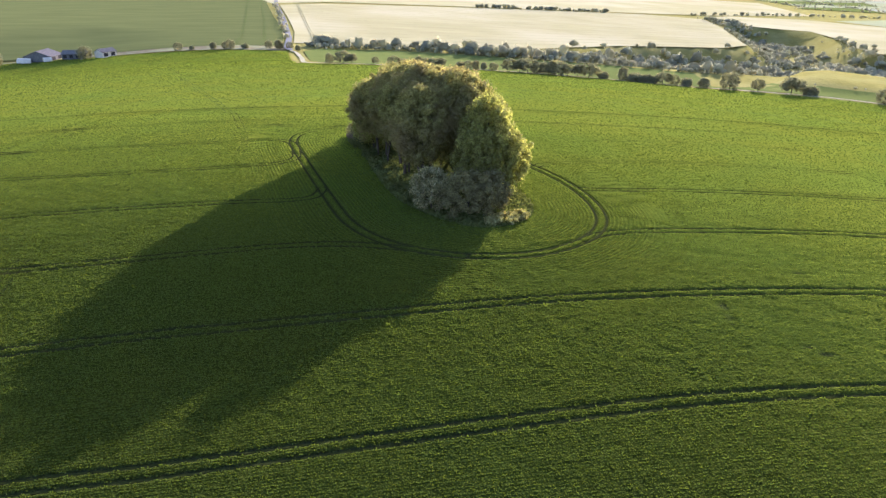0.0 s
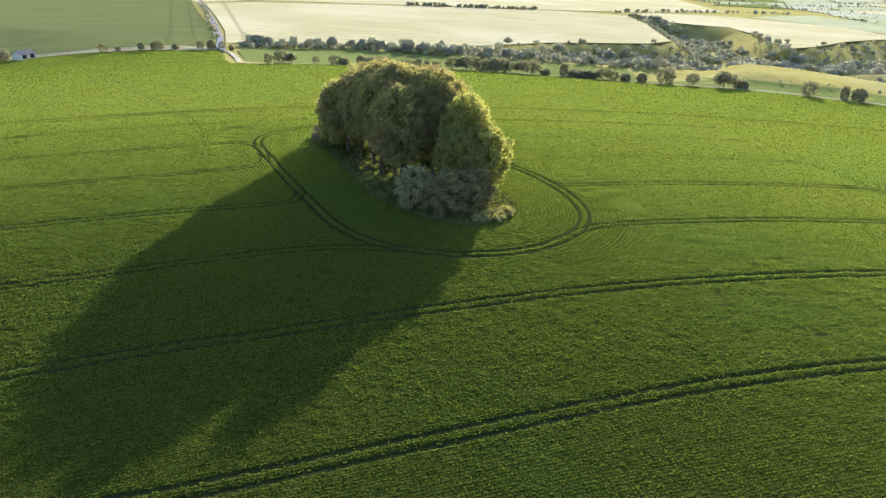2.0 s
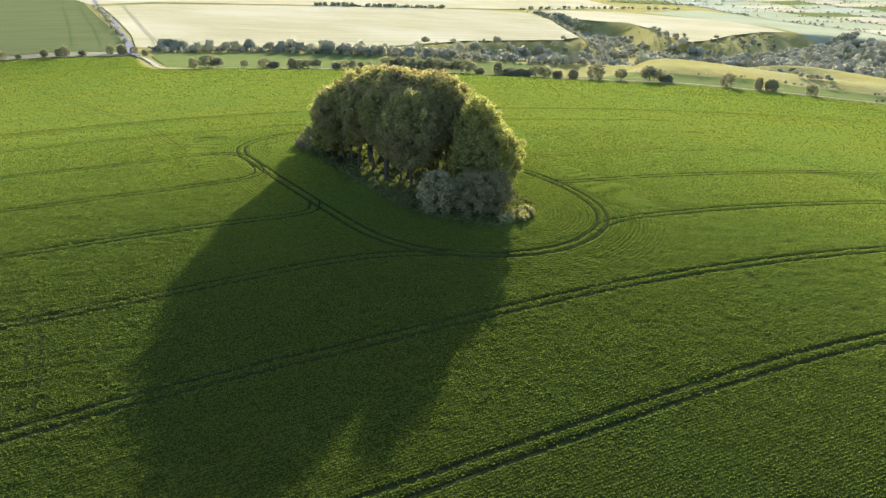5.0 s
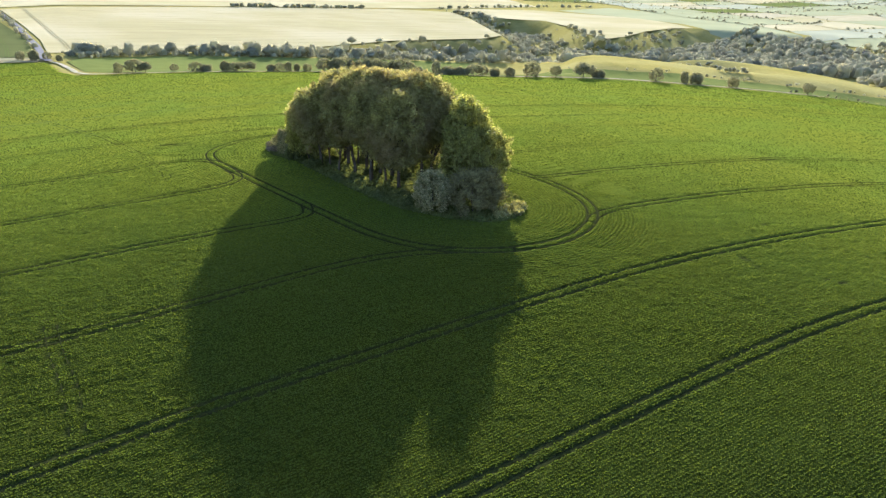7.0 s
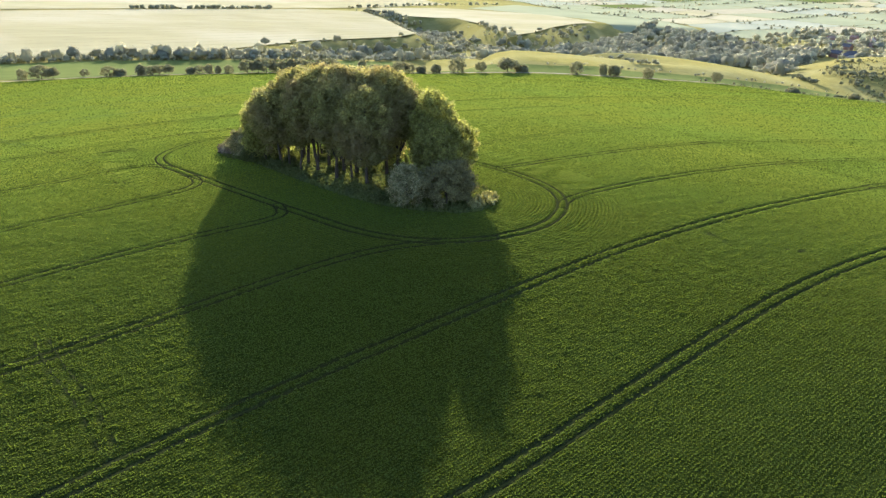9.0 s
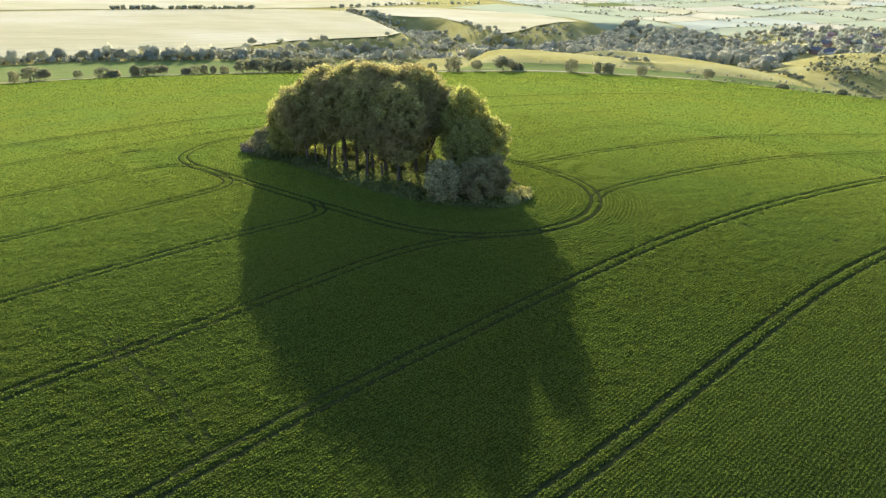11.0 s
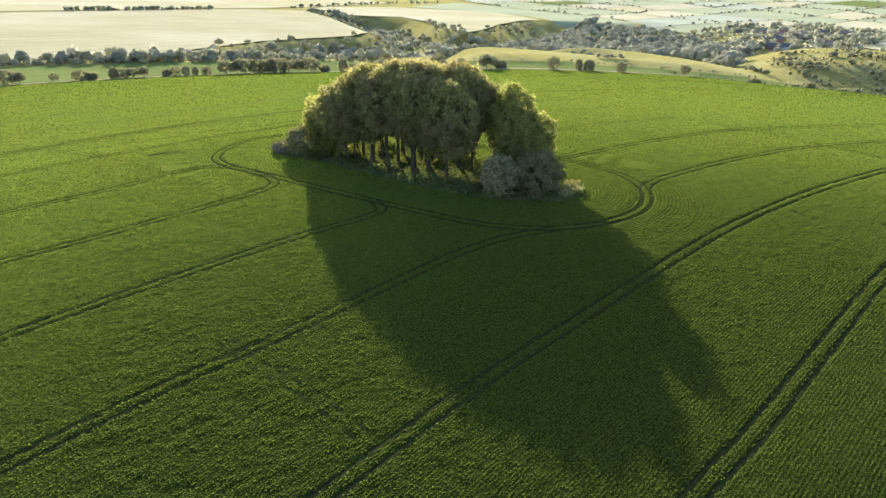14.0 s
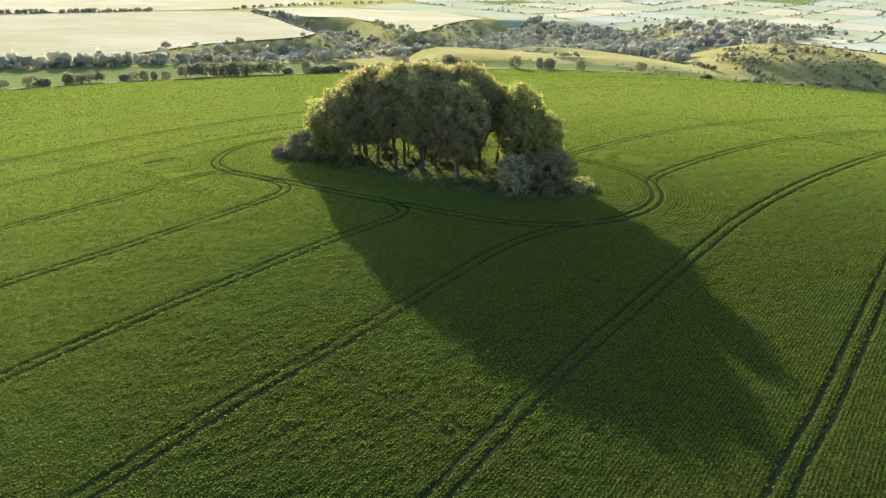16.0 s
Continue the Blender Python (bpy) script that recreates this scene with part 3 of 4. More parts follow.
tufts_at("wheat_leaves_beyond", bx, by, np.where(near_field[keep], fz[ci, cj][keep], land(bx, by) - 0.43), 0.3 * (far / 250) ** 0.5 * r.uniform(0.6, 1.4, len(bx)), 0.19 * (far / 250) ** 0.5 * r.uniform(0.6, 1.4, len(bx)),
         BLADES, "green wheat leaves over the brow of the hill", "crop", r)


def ribbon(name, line, width, mat, lift, label, category, kind="structure", ragged=0.0):
    """A strip of ground along a line, draped on the land."""
    line = np.asarray(line, float)
    t = np.gradient(line, axis=0)
    side = np.stack([-t[:, 1], t[:, 0]], 1) / np.maximum(np.hypot(t[:, 0], t[:, 1]), 1e-6)[:, None]
    r = np.random.default_rng(len(line))
    cols = []
    for k in (-0.5, -0.17, 0.17, 0.5):
        w = width * (k + (abs(k) == 0.5) * ragged * r.uniform(-0.3, 0.3, len(line)))
        q = line + side * w[:, None]
        cols.append(np.stack([q[:, 0], q[:, 1], land(q[:, 0], q[:, 1]) + lift], 1))
    verts = np.stack(cols, 1)
    ob = new(name, mesh_of(name, verts.reshape(-1, 3), grid_faces(len(line), 4)[:, ::-1], mat))
    return tagged(ob, label, category, kind=kind)


# wheel ruts as ribbons of dark soil and painted shade, some widened for the camera
for k, line in enumerate(lines):
    path = np.vstack([line, line[1:2]]) if k == 0 else line
    path = path[(path[:, 0] > -110) & (path[:, 0] < 101) & (path[:, 1] > 34) & (path[:, 1] < 215)]
    t = np.gradient(path, axis=0)
    side = np.stack([-t[:, 1], t[:, 0]], 1) / np.hypot(t[:, 0], t[:, 1])[:, None]
    for off in (-0.93, 0.93):
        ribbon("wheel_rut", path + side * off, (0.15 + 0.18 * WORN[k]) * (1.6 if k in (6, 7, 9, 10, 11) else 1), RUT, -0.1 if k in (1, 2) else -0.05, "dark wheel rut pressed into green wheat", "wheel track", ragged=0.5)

for p in FAINT:
    path = curve_through(p, 2.0)
    for off in (-0.75, 0.75):
        ribbon("drill_gap", path + np.array([off, 0.25 * off]), 0.17, RUT, 0.02, "narrow gap between drill rows in green wheat", "wheel track", ragged=0.6)
for p in SCRATCHES:
    ribbon("bare_streak", curve_through(p, 0.7), 0.26, RUT, -0.06, "short bare streak in green wheat", "bare soil", ragged=0.9)

for p in TRAMLINES[1:7]:
    (x0, y0), (x1, y1) = p[0], p[1]
    lean = (y1 - y0) / (x1 - x0)
    path = curve_through([(x0 + 12, y0 + 12 * lean)] + [(x0 - d, y0 - lean * d - 0.0009 * d * d) for d in (0, 20, 45, 70, 100)], 5.0)
    for off in (-0.93, 0.93):
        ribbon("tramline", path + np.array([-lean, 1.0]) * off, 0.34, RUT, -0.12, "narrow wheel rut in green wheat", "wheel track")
for n in range(9):
    path = curve_through([(x, float(far_line(n, x))) for x in range(-420, 520, 40)], 8.0)
    path = path[0.382 * path[:, 0] + 0.924 * path[:, 1] < HEDGE - 8]
    path = path[(path[:, 1] > 220) | (path[:, 0] > 105) | (path[:, 0] < -113)]
    if len(path) < 6:
        continue
    for off in (-0.93, 0.93):
        ribbon("tramline", path + np.array([-0.06, 1.0]) * off, 0.55 if n == 0 else 0.42, RUT if n == 0 else TRODDEN, -0.1 if n == 0 else -0.27,
               "narrow wheel rut in green wheat", "wheel track")


for run in ([(97, 113.8), (104, 113.3), (136, 107), (200, 86)], [(97, 138), (104, 137.8), (178, 121), (245, 95)], [(97, 91.5), (104, 91.3), (150, 85), (220, 64)], [(97, 65.3), (104, 65), (150, 58), (200, 40)]):
    path = curve_through(run, 6.0)
    for off in (-0.93, 0.93):
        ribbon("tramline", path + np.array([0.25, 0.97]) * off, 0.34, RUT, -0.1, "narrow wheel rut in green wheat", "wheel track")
for off in (-0.8, 0.8):
    ribbon("old_path", curve_through([(-189, 482), (-131, 350), (-99, 283), (-77, 238), (-69, 221)], 6.0) + np.array([off, 0.4 * off]), 0.18, TRODDEN, -0.37,
           "faint trodden line through green wheat", "path")


for x, y, long in ((-39.15, 183.6, 1.3), (-37.3, 184.2, 1.0), (-38.9, 186.4, 0.5)):
    a = np.arange(14) / 14 * 2 * np.pi
    edge = np.column_stack([x + 0.2 * np.cos(a) * (1 + 0.2 * np.sin(3 * a)), y + long * np.sin(a), np.full(14, float(land(x, y)) - 0.33)])
    tagged(new("puddle", mesh_of("puddle", np.vstack([edge, [[x, y, edge[0, 2]]]]), [(k, (k + 1) % 14, 14) for k in range(14)], WATER)),
           "small puddle of rain water in a wheel rut", "puddle", kind="structure")


def drape(name, outline, mat, step, lift, label, category="field"):
    """A field: a plan outline filled with a net of points and laid on the land."""
    out = np.array(outline, float)
    dense = []
    for a, b in zip(out, np.roll(out, -1, 0)):
        k = max(1, int(np.hypot(*(b - a)) / step))
        dense.extend(a + (b - a) * i / k for i in range(k))
    dense = np.array(dense)
    lo, hi = dense.min(0), dense.max(0)
    nx, ny = np.meshgrid(np.arange(lo[0] + step / 2, hi[0], step), np.arange(lo[1] + step / 2, hi[1], step), indexing="ij")
    keep = inside(dense, nx, ny)
    pts = np.vstack([dense, np.stack([nx[keep], ny[keep]], 1)])
    n = len(dense)
    got = geometry.delaunay_2d_cdt([Vector(p) for p in pts], [(i, (i + 1) % n) for i in range(n)], [], 1, 1e-4)
    v = np.array([tuple(p) for p in got[0]])
    f = np.array(got[2])
    verts = np.stack([v[:, 0], v[:, 1], land(v[:, 0], v[:, 1]) + lift], 1)
    return tagged(new(name, mesh_of(name, verts, f, mat)), label, category, kind="structure")


# ---- trees ----
def part(name, me, parent, label=""):
    ob = new(name, me)
    ob.parent = parent
    return tagged(ob, label) if label else ob


def tube(path, radii, sides=8):
    """Vertices and faces of a tapered round limb along a path."""
    p, r = np.asarray(path, float), np.asarray(radii, float)
    t = np.gradient(p, axis=0)
    t /= np.linalg.norm(t, axis=1)[:, None]
    ref = np.where(np.abs(t[:, 2:]) > 0.8, [[1.0, 0, 0]], [[0, 0, 1.0]])
    u = np.cross(t, ref)
    u /= np.linalg.norm(u, axis=1)[:, None]
    v = np.cross(t, u)
    a = np.arange(sides) / sides * 2 * np.pi
    ring = p[:, None] + r[:, None, None] * (np.cos(a)[None, :, None] * u[:, None] + np.sin(a)[None, :, None] * v[:, None])
    n = len(p)
    i, j = np.meshgrid(np.arange(n - 1), np.arange(sides), indexing="ij")
    k = (j + 1) % sides
    f = np.stack([i * sides + j, i * sides + k, (i + 1) * sides + k, (i + 1) * sides + j], -1).reshape(-1, 4)
    return ring.reshape(-1, 3), f


def sprays(centre, normal, size, rng):
    """Small bent leaf sprays, four corners each, at the centres and turned about the normals."""
    n = len(centre)
    normal = normal / np.maximum(np.linalg.norm(normal, axis=1), 1e-6)[:, None]
    side = np.cross(normal, rng.normal(size=(n, 3)))
    side /= np.maximum(np.linalg.norm(side, axis=1), 1e-6)[:, None]
    up = np.cross(normal, side)
    s = (size * rng.uniform(0.6, 1.35, n))[:, None]
    w = rng.uniform(0.45, 0.8, n)[:, None]
    bend = normal * s * rng.uniform(-0.3, 0.3, n)[:, None]
    v = np.stack([centre - up * s * 0.6, centre + side * s * 0.5 * w + bend, centre + up * s * 0.6, centre - side * s * 0.5 * w + bend], 1)
    return v.reshape(-1, 3), np.arange(4 * n).reshape(n, 4)


def tufts(centre, normal, size, rng):
    """The same for far trees: three corners each."""
    v, f = sprays(centre, normal, size, rng)
    return v.reshape(-1, 4, 3)[:, [1, 2, 3]].reshape(-1, 3) * 1.0, np.arange(3 * len(f)).reshape(-1, 3)


def crown_points(height, radius, base, lumps, leaves, rng, lump=(1.1, 2.1), squash=0.8):
    """Leaf places and directions of a crown: clumps spread over an uneven dome, leaves over each clump."""
    k = np.arange(lumps) + 0.5
    up = 1 - 1.85 * k / lumps
    a = k * 2.39996 + rng.uniform(-0.4, 0.4, lumps)
    flat = np.sqrt(np.maximum(0, 1 - up * up))
    middle, half = (base + height) / 2, (height - base) / 2
    d = np.stack([flat * np.cos(a), flat * np.sin(a), up], 1)
    reach = rng.uniform(0.8, 1.0, lumps) * (1 + 0.1 * np.sin(3 * a + rng.uniform(0, 6)))
    reach[rng.random(lumps) < 0.16] *= 0.6
    reach[rng.random(lumps) < 0.07] *= 1.13
    reach = np.where(up > 0.75, np.minimum(reach, 0.95), reach)
    size = rng.uniform(*lump, lumps)
    c = d * reach[:, None] * np.array([radius, radius, half]) * (1 - size.mean() / (2 * max(radius, half))) + [0, 0, middle]
    q = rng.normal(size=(lumps, leaves, 3))
    q /= np.linalg.norm(q, axis=2)[..., None]
    q += 0.35 * d[:, None]
    depth = rng.uniform(0.3, 1.12, (lumps, leaves, 1)) ** 0.7
    p = c[:, None] + q * depth * size[:, None, None] * [0.9, 0.9, squash]
    face = q + 0.7 * rng.normal(size=q.shape) + [0, 0, 0.25]
    return p.reshape(-1, 3), face.reshape(-1, 3), c


def tree(name, height, radius, base, seed, leaf, label, category="tree", lumps=70, leaves=170, size=0.5, trunk=0.38, limbs=6,
         lump=(1.1, 2.1), group="", squash=0.8, foliage="crown", core=0):
    """A tree: tapered trunk, limbs that reach into the crown, and a crown of leaf sprays in clumps."""
    r = np.random.default_rng(seed)
    root = tagged(new(name), label, category, group)
    p, face, c = crown_points(height, radius, base, lumps, leaves, r, lump, squash)
    z = np.linspace(-0.6, height * 0.8, 8)
    sway = np.cumsum(r.normal(0, 0.12, (8, 2)), 0) * height / 20
    sway[:2] = 0
    stem = np.column_stack([sway, z])
    width = trunk * np.array([1.25, 1.0, 0.9, 0.8, 0.66, 0.5, 0.32, 0.15])
    if trunk:
        part("trunk", mesh_of("trunk", *tube(stem, width, 10), BARK), root)
    far = np.argsort(-np.hypot(c[:, 0], c[:, 1]))[:limbs * 3:3] if limbs else []
    for n in far:
        k = 2 + int(r.integers(0, 3))
        a, b = stem[k], c[n]
        bow = np.linspace(0, 1, 6)[:, None]
        path = a + (b - a) * bow + np.array([0, 0, 1]) * (0.12 * height * bow * (1 - bow)) + r.normal(0, 0.1, (6, 3)) * bow
        part("limb", mesh_of("limb", *tube(path, width[k] * np.linspace(0.5, 0.08, 6), 6), BARK), root)
    v, f = tufts(p, face, size * 1.2, r)
    if core:                            # the close leaves inside the crown
        q = r.normal(size=(core, 3))
        q *= (0.92 * r.random(core) ** 0.34 / np.linalg.norm(q, axis=1))[:, None]
        inner = q * [radius, radius, (height - base) / 2] + [0, 0, (base + height) / 2]
        w, g = tufts(inner, r.normal(size=(core, 3)), 1.0, r)
        v, f = np.vstack([v, w]), np.vstack([f, g + len(v)])
    part(foliage, mesh_of(foliage, v, f, leaf, False), root)
    return root


def stand(ob, x, y, turn=0.0, scale=1.0, sink=0.0, wide=1.0):
    """Set a thing on the land."""
    ob.matrix_basis = pose(x, y, float(land(x, y)) - 0.42 - sink, 0, 0, turn) @ Matrix.Diagonal((scale * wide, scale * wide, scale, 1))
    return ob


# ---- the clump: tall trees with bare stems on a rough grass island ----
BEECHES = [  # x, y, height, radius, crown base
    (2.8, 141.7, 24, 7, 4.2), (-4.6, 148.5, 23.8, 7.5, 6.6), (-9.7, 151.4, 22.3, 7.2, 7), (-9.4, 159.1, 22.8, 7.9, 7.2), (-15.6, 160, 19, 7, 5.2), (-7.8, 167.4, 20.3, 6.3, 6.4),
    (-0.5, 161, 20.9, 6.2, 6), (2.9, 151.1, 22.6, 6.7, 5), (-4.1, 136.4, 21.4, 7.1, 3.7), (-2.8, 145.5, 23.7, 7.5, 6.4), (-6.8, 152.1, 23.7, 7, 7.5), (3.6, 138, 21.3, 4.6, 8), (-8.3, 143.3, 21.8, 5.4, 7),
]
LIMES = [
    (8.6, 131, 20.1, 5.1, 1), (11, 128.2, 14.8, 5.9, 2.9), (-17.3, 167.6, 15.4, 4.6, 0.3), (6.2, 126.6, 14.5, 3.8, 0.8), (-13.2, 172.7, 15, 6.9, 0.3), (9.4, 138.6, 18.6, 4.6, 10.5),
]
SLIM = [  # young slim stems inside the clump: x, y, height
    (-9, 164.5, 17), (-4.7, 163.5, 18), (-2.5, 156.5, 18), (-7, 172, 14), (1.5, 155.5, 17), (-7.5, 145, 19), (-12.8, 154.2, 18), (-13.6, 160.2, 17),
    (-5.2, 142.2, 19), (-7.2, 158.5, 19), (-0.5, 150.2, 19),
]
CLUMP = [(*c, 0) for c in BEECHES] + [(*c, 1) for c in LIMES] + [(x, y, h, 3.2, 0.27 * h, 2) for x, y, h in SLIM]
for k, (x, y, h, r, base, kind) in enumerate(CLUMP):
    one = tree("clump_tree", h, r, base, 11 + k, (LEAF, LEAF_B, LEAF)[kind],
               ("tall beech with a dense dark green crown in the clump", "broadleaf tree with a bright green crown in the clump",
                "slim young beech with a bare stem inside the clump")[kind],
               lumps=int(20 + r * h * 1.8), leaves=102, size=0.44, lump=(0.6, 1.3), squash=1.0, core=(3200, 1500, 1800)[kind], trunk=(0.15 + 0.009 * h) * min(1, 0.45 + r / 10), group="trees of the clump")
    stand(one, x, y, 0)
for k, (x, y, h, r, leaf, label) in enumerate([
        (-2.2, 121.0, 8.2, 3.7, BLOSSOM, "hawthorn bush in white blossom at the edge of the clump"),
        (4.6, 117.5, 8.6, 5.2, SCRUB, "grey-green thorn bush at the edge of the clump"),
        (8.5, 120.5, 8.0, 3.8, SCRUB, "grey-green thorn bush at the edge of the clump"),
        (-20.5, 175.0, 7.0, 3.4, BLOSSOM, "pale flowering thorn at the end of the clump"),
        (-22.5, 180.5, 2.2, 3.0, BRASH, "low brown scrub at the tip of the grass island"),
        (-19.0, 178.0, 2.6, 3.0, BRASH, "low brown scrub at the tip of the grass island")]):
    one = tree("thorn_bush", h, r, 0.1, 60 + k, leaf, label, "bush", lumps=70, leaves=230, size=0.34, trunk=0.16, limbs=4,
               lump=(0.6, 1.3), group="bushes of the clump")
    stand(one, x, y)

TALLER = [  # undergrowth, rear bushes added to block light: x, y, height, radius
    (-17.5, 159, 2.2, 1.8), (-6, 125.5, 2, 1.8), (-20.8, 168, 3.6, 2.2), (-14, 176, 4.5, 2.6), (-16.5, 172, 4, 2.4), (5.5, 160, 4, 2.6), (8.5, 152, 4.5, 2.6),
    (8, 146, 4, 2.6), (-0.5, 128, 3.4, 2.2), (2.5, 124, 4.5, 2.6), (12, 133, 3, 2.4), (3, 152, 2.5, 2.2), (-2, 166, 2.6, 2.2),
]
LOWER = [
    (-14.5, 147, 1.2, 1.3), (-9.5, 132, 1, 1.3), (-10.5, 148, 0.9, 1.2), (-6.5, 150.5, 1.1, 1.4), (-12.5, 163, 1.3, 1.5), (-3.5, 153, 1.2, 1.4), (-5.5, 161, 1.5, 1.6),
    (0, 145.5, 1.6, 1.7), (-5, 131, 1.3, 1.5),
]
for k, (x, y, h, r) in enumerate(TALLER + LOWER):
    one = tree("undergrowth_bush", h, r, 0.05, 90 + k, SHADED_SCRUB, "low tangled undergrowth at the foot of the trees", "bush", lumps=20, leaves=150, size=0.3,
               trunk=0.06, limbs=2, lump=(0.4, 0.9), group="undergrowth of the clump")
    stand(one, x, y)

for k, (x, y, h, r) in enumerate([(11.6, 114.8, 1.7, 2.4), (13.8, 116.8, 1.5, 2.0), (9.0, 113.6, 1.3, 1.6), (-21.5, 183.0, 1.2, 2.0)]):
    one = tree("dry_tussock", h, r, 0.05, 130 + k, STRAW, "pale dry grass tussock at the edge of the clump", "grass", lumps=18, leaves=150, size=0.3,
               trunk=0, limbs=0, foliage="blades", lump=(0.4, 0.8), group="tussocks of the clump")
    stand(one, x, y)

# ---- the rough grass island ----
ring = ISLAND[:-1]
isl = []
for k in np.linspace(1, 0.05, 14):
    c = ring.mean(0)
    q = c + (ring - c) * k
    rise = 0.12 + 0.45 * (1 - k) ** 0.5
    isl.append(np.column_stack([q, land(q[:, 0], q[:, 1]) - 0.42 + rise + 0.12 * np.random.default_rng(int(99 * k)).normal(size=len(q))]))
n = len(ring)
i, j = np.meshgrid(np.arange(13), np.arange(n), indexing="ij")
isl_faces = np.stack([i * n + j, i * n + (j + 1) % n, (i + 1) * n + (j + 1) % n, (i + 1) * n + j], -1).reshape(-1, 4)
tagged(new("grass_island", mesh_of("grass_island", np.vstack(isl), isl_faces, ROUGH_GRASS)),
       "rough unploughed grass under the clump of trees", "grass", kind="structure")
r = np.random.default_rng(7)
gx0, gy0 = r.uniform(-26, 18, 26000), r.uniform(109, 187, 26000)
keep = inside(ring, gx0, gy0)
gx0, gy0 = gx0[keep], gy0[keep]
tuft = np.column_stack([gx0, gy0, land(gx0, gy0) - 0.1 + r.uniform(0, 0.35, len(gx0))])
lean = np.column_stack([r.normal(size=(len(gx0), 2)), r.normal(0, 0.25, len(gx0))])
tagged(new("grass_tufts", mesh_of("grass_tufts", *sprays(tuft, lean, 0.55, r), ROUGH_GRASS, False)),
       "long dry grass and nettles under the trees", "grass", kind="stuff")

# ---- trees along the track at the far edge of the field: distance along it and height ----
hedge_trees = [tree("hedge_tree", h, w, b, 200 + k, HEDGE_LEAF, "small wind-shaped tree beside the chalk track", lumps=46, leaves=90, size=0.5,
                    trunk=0.17, limbs=3, lump=(0.7, 1.35), group="trees beside the track")
               for k, (h, w, b) in enumerate([(7.5, 4.2, -0.8), (6.0, 3.0, -0.8), (7.5, 3.0, -1.0), (4.0, 3.2, -0.6), (7.0, 4.6, 0.6), (6.5, 3.4, 0.8)])]
SPOTS = [(-79, 6.5), (-69, 8), (-63, 6.4), (-46, 4.7), (-33, 5.8), (-27, 3.9), (-16, 6.1), (-11, 5.3), (-6, 5.3), (-1, 5.7), (11, 3.8), (16, 4.9),
         (21, 5.6), (26, 4.5), (32, 4.5), (42, 7.4), (48, 8.1), (53, 8.1), (58, 5.8), (62, 7.3), (67, 8), (71, 8), (76, 6.5), (82, 7.2), (88, 7.9),
         (96, 3.6), (107, 7.9), (113, 4.3), (116, 3.6), (120, 4.3), (123, 3.6), (128, 6.4), (134, 5.7), (140, 4.3), (149, 5), (162, 9.2),
         (175, 6.4), (191, 8.5), (200, 4.3), (232, 8)] + [(249, 7.3), (256, 6.6), (276, 6.4), (320, 6.6), (372, 3.5), (412, 3.8), (450, 3)]
for k, (x, h) in enumerate(SPOTS):
    kind = 3 if h < 4.5 else (0, 4, 1, 5, 2, 4, 0)[k * 5 % 7]
    proto = hedge_trees[kind]
    px, py = edge_point(x, 2.0 + (k % 3) * 0.8)
    s = h / (7.5, 6.0, 7.5, 4.0, 7.0, 6.5)[kind]
    one = copy_thing(proto, Matrix())
    stand(one, px, py, (k * 77) % 360, s, -0.4, 0.85 + 0.06 * (k * 37 % 10))
for x, y, h, kind in ((-240, 641, 7, 0), (-208, 642, 6, 1), (-198, 642, 6, 2), (-193, 643, 8, 0), (-397, 622, 12, 0), (-404, 630, 11, 0), (-318, 626, 11, 0),
                      (-160, 652, 7, 0), (-150, 650, 8, 1), (-142, 655, 6, 0), (-131, 640, 5, 1), (-180, 645, 4, 3), (-228, 643, 3, 3)):
    stand(copy_thing(hedge_trees[kind], Matrix()), x, y, (x * 37) % 360, h / (7.5, 6.0, 7.5, 4.0)[kind], -0.3)
for proto in hedge_trees:
    for o in [*proto.children_recursive, proto]:
        bpy.data.objects.remove(o)


# ---- beyond the hedge: track, strip, coombe, pale fields, road, vale ----
ribbon("chalk_track", curve_through([(-139, 642), (-128, 618), (-114, 570), (-106, 530), (-97, 499)] + [edge_point(x, 0.4) for x in range(-84, 600, 12)], 6.0), 3.4, CHALK, -0.2, "pale chalk track along the field edge",
       "track", ragged=0.5)
ribbon("field_margin", curve_through([(-113, 560), (-105, 525), (-98, 500)] + [edge_point(x, -3.0) for x in range(-84, 600, 12)], 6.0), 4.0, TURF, -0.37,
       "narrow grass margin between wheat and track", "verge", ragged=0.5)
drape("strip_field", [(-106, 560), (-98, 528), (-88, 508)] + [edge_point(x, 5) for x in range(-60, 620, 60)] + [(600, 262), (511, 314), (470, 336), (432, 345), (397, 350), (361, 362), (320, 385), (290, 390), (256, 395), (240, 400), (207, 418), (204, 470), (220, 540), (232, 600), (240, 668), (174, 686), (65, 696),
      (-47, 697), (-118, 668), (-126, 640)], STRIP, 14, -0.2, "blue-green field of young barley")
drape("pale_field", [(-148, 704), (-49, 727), (70, 758), (215, 862), (360, 912), (412, 960), (428, 1030), (480, 1230), (515, 1420), (396, 1455), (80, 1349),
      (-268, 1190), (-207, 960), (-166, 800)], PALE, 16, 0.2, "wide pale field of ripening barley")
drape("pale_field_upper", [(-290, 1225), (80, 1372), (400, 1480), (560, 1540), (900, 1760), (1000, 2300), (-500, 2300), (-400, 1500)], PALE, 40, 0.3,
      "pale barley field beyond a hedge")
drape("pale_field_right", [(545, 1490), (538, 1430), (553, 1318), (594, 1288), (657, 1275), (641, 1165), (596, 1025), (587, 951), (648, 990), (766, 1096), (890, 1181),
      (962, 1201), (985, 1280), (1000, 1420), (930, 1500), (800, 1600), (620, 1560)], PALE, 18, 0.2, "pale barley field above a wooded bank")
drape("pasture", [(880, 1620), (965, 1460), (1015, 1300), (960, 1130), (1120, 1060), (1300, 1450), (1150, 1800)], MEADOW, 30, 0.2,
      "green pasture sloping away beyond the barley")
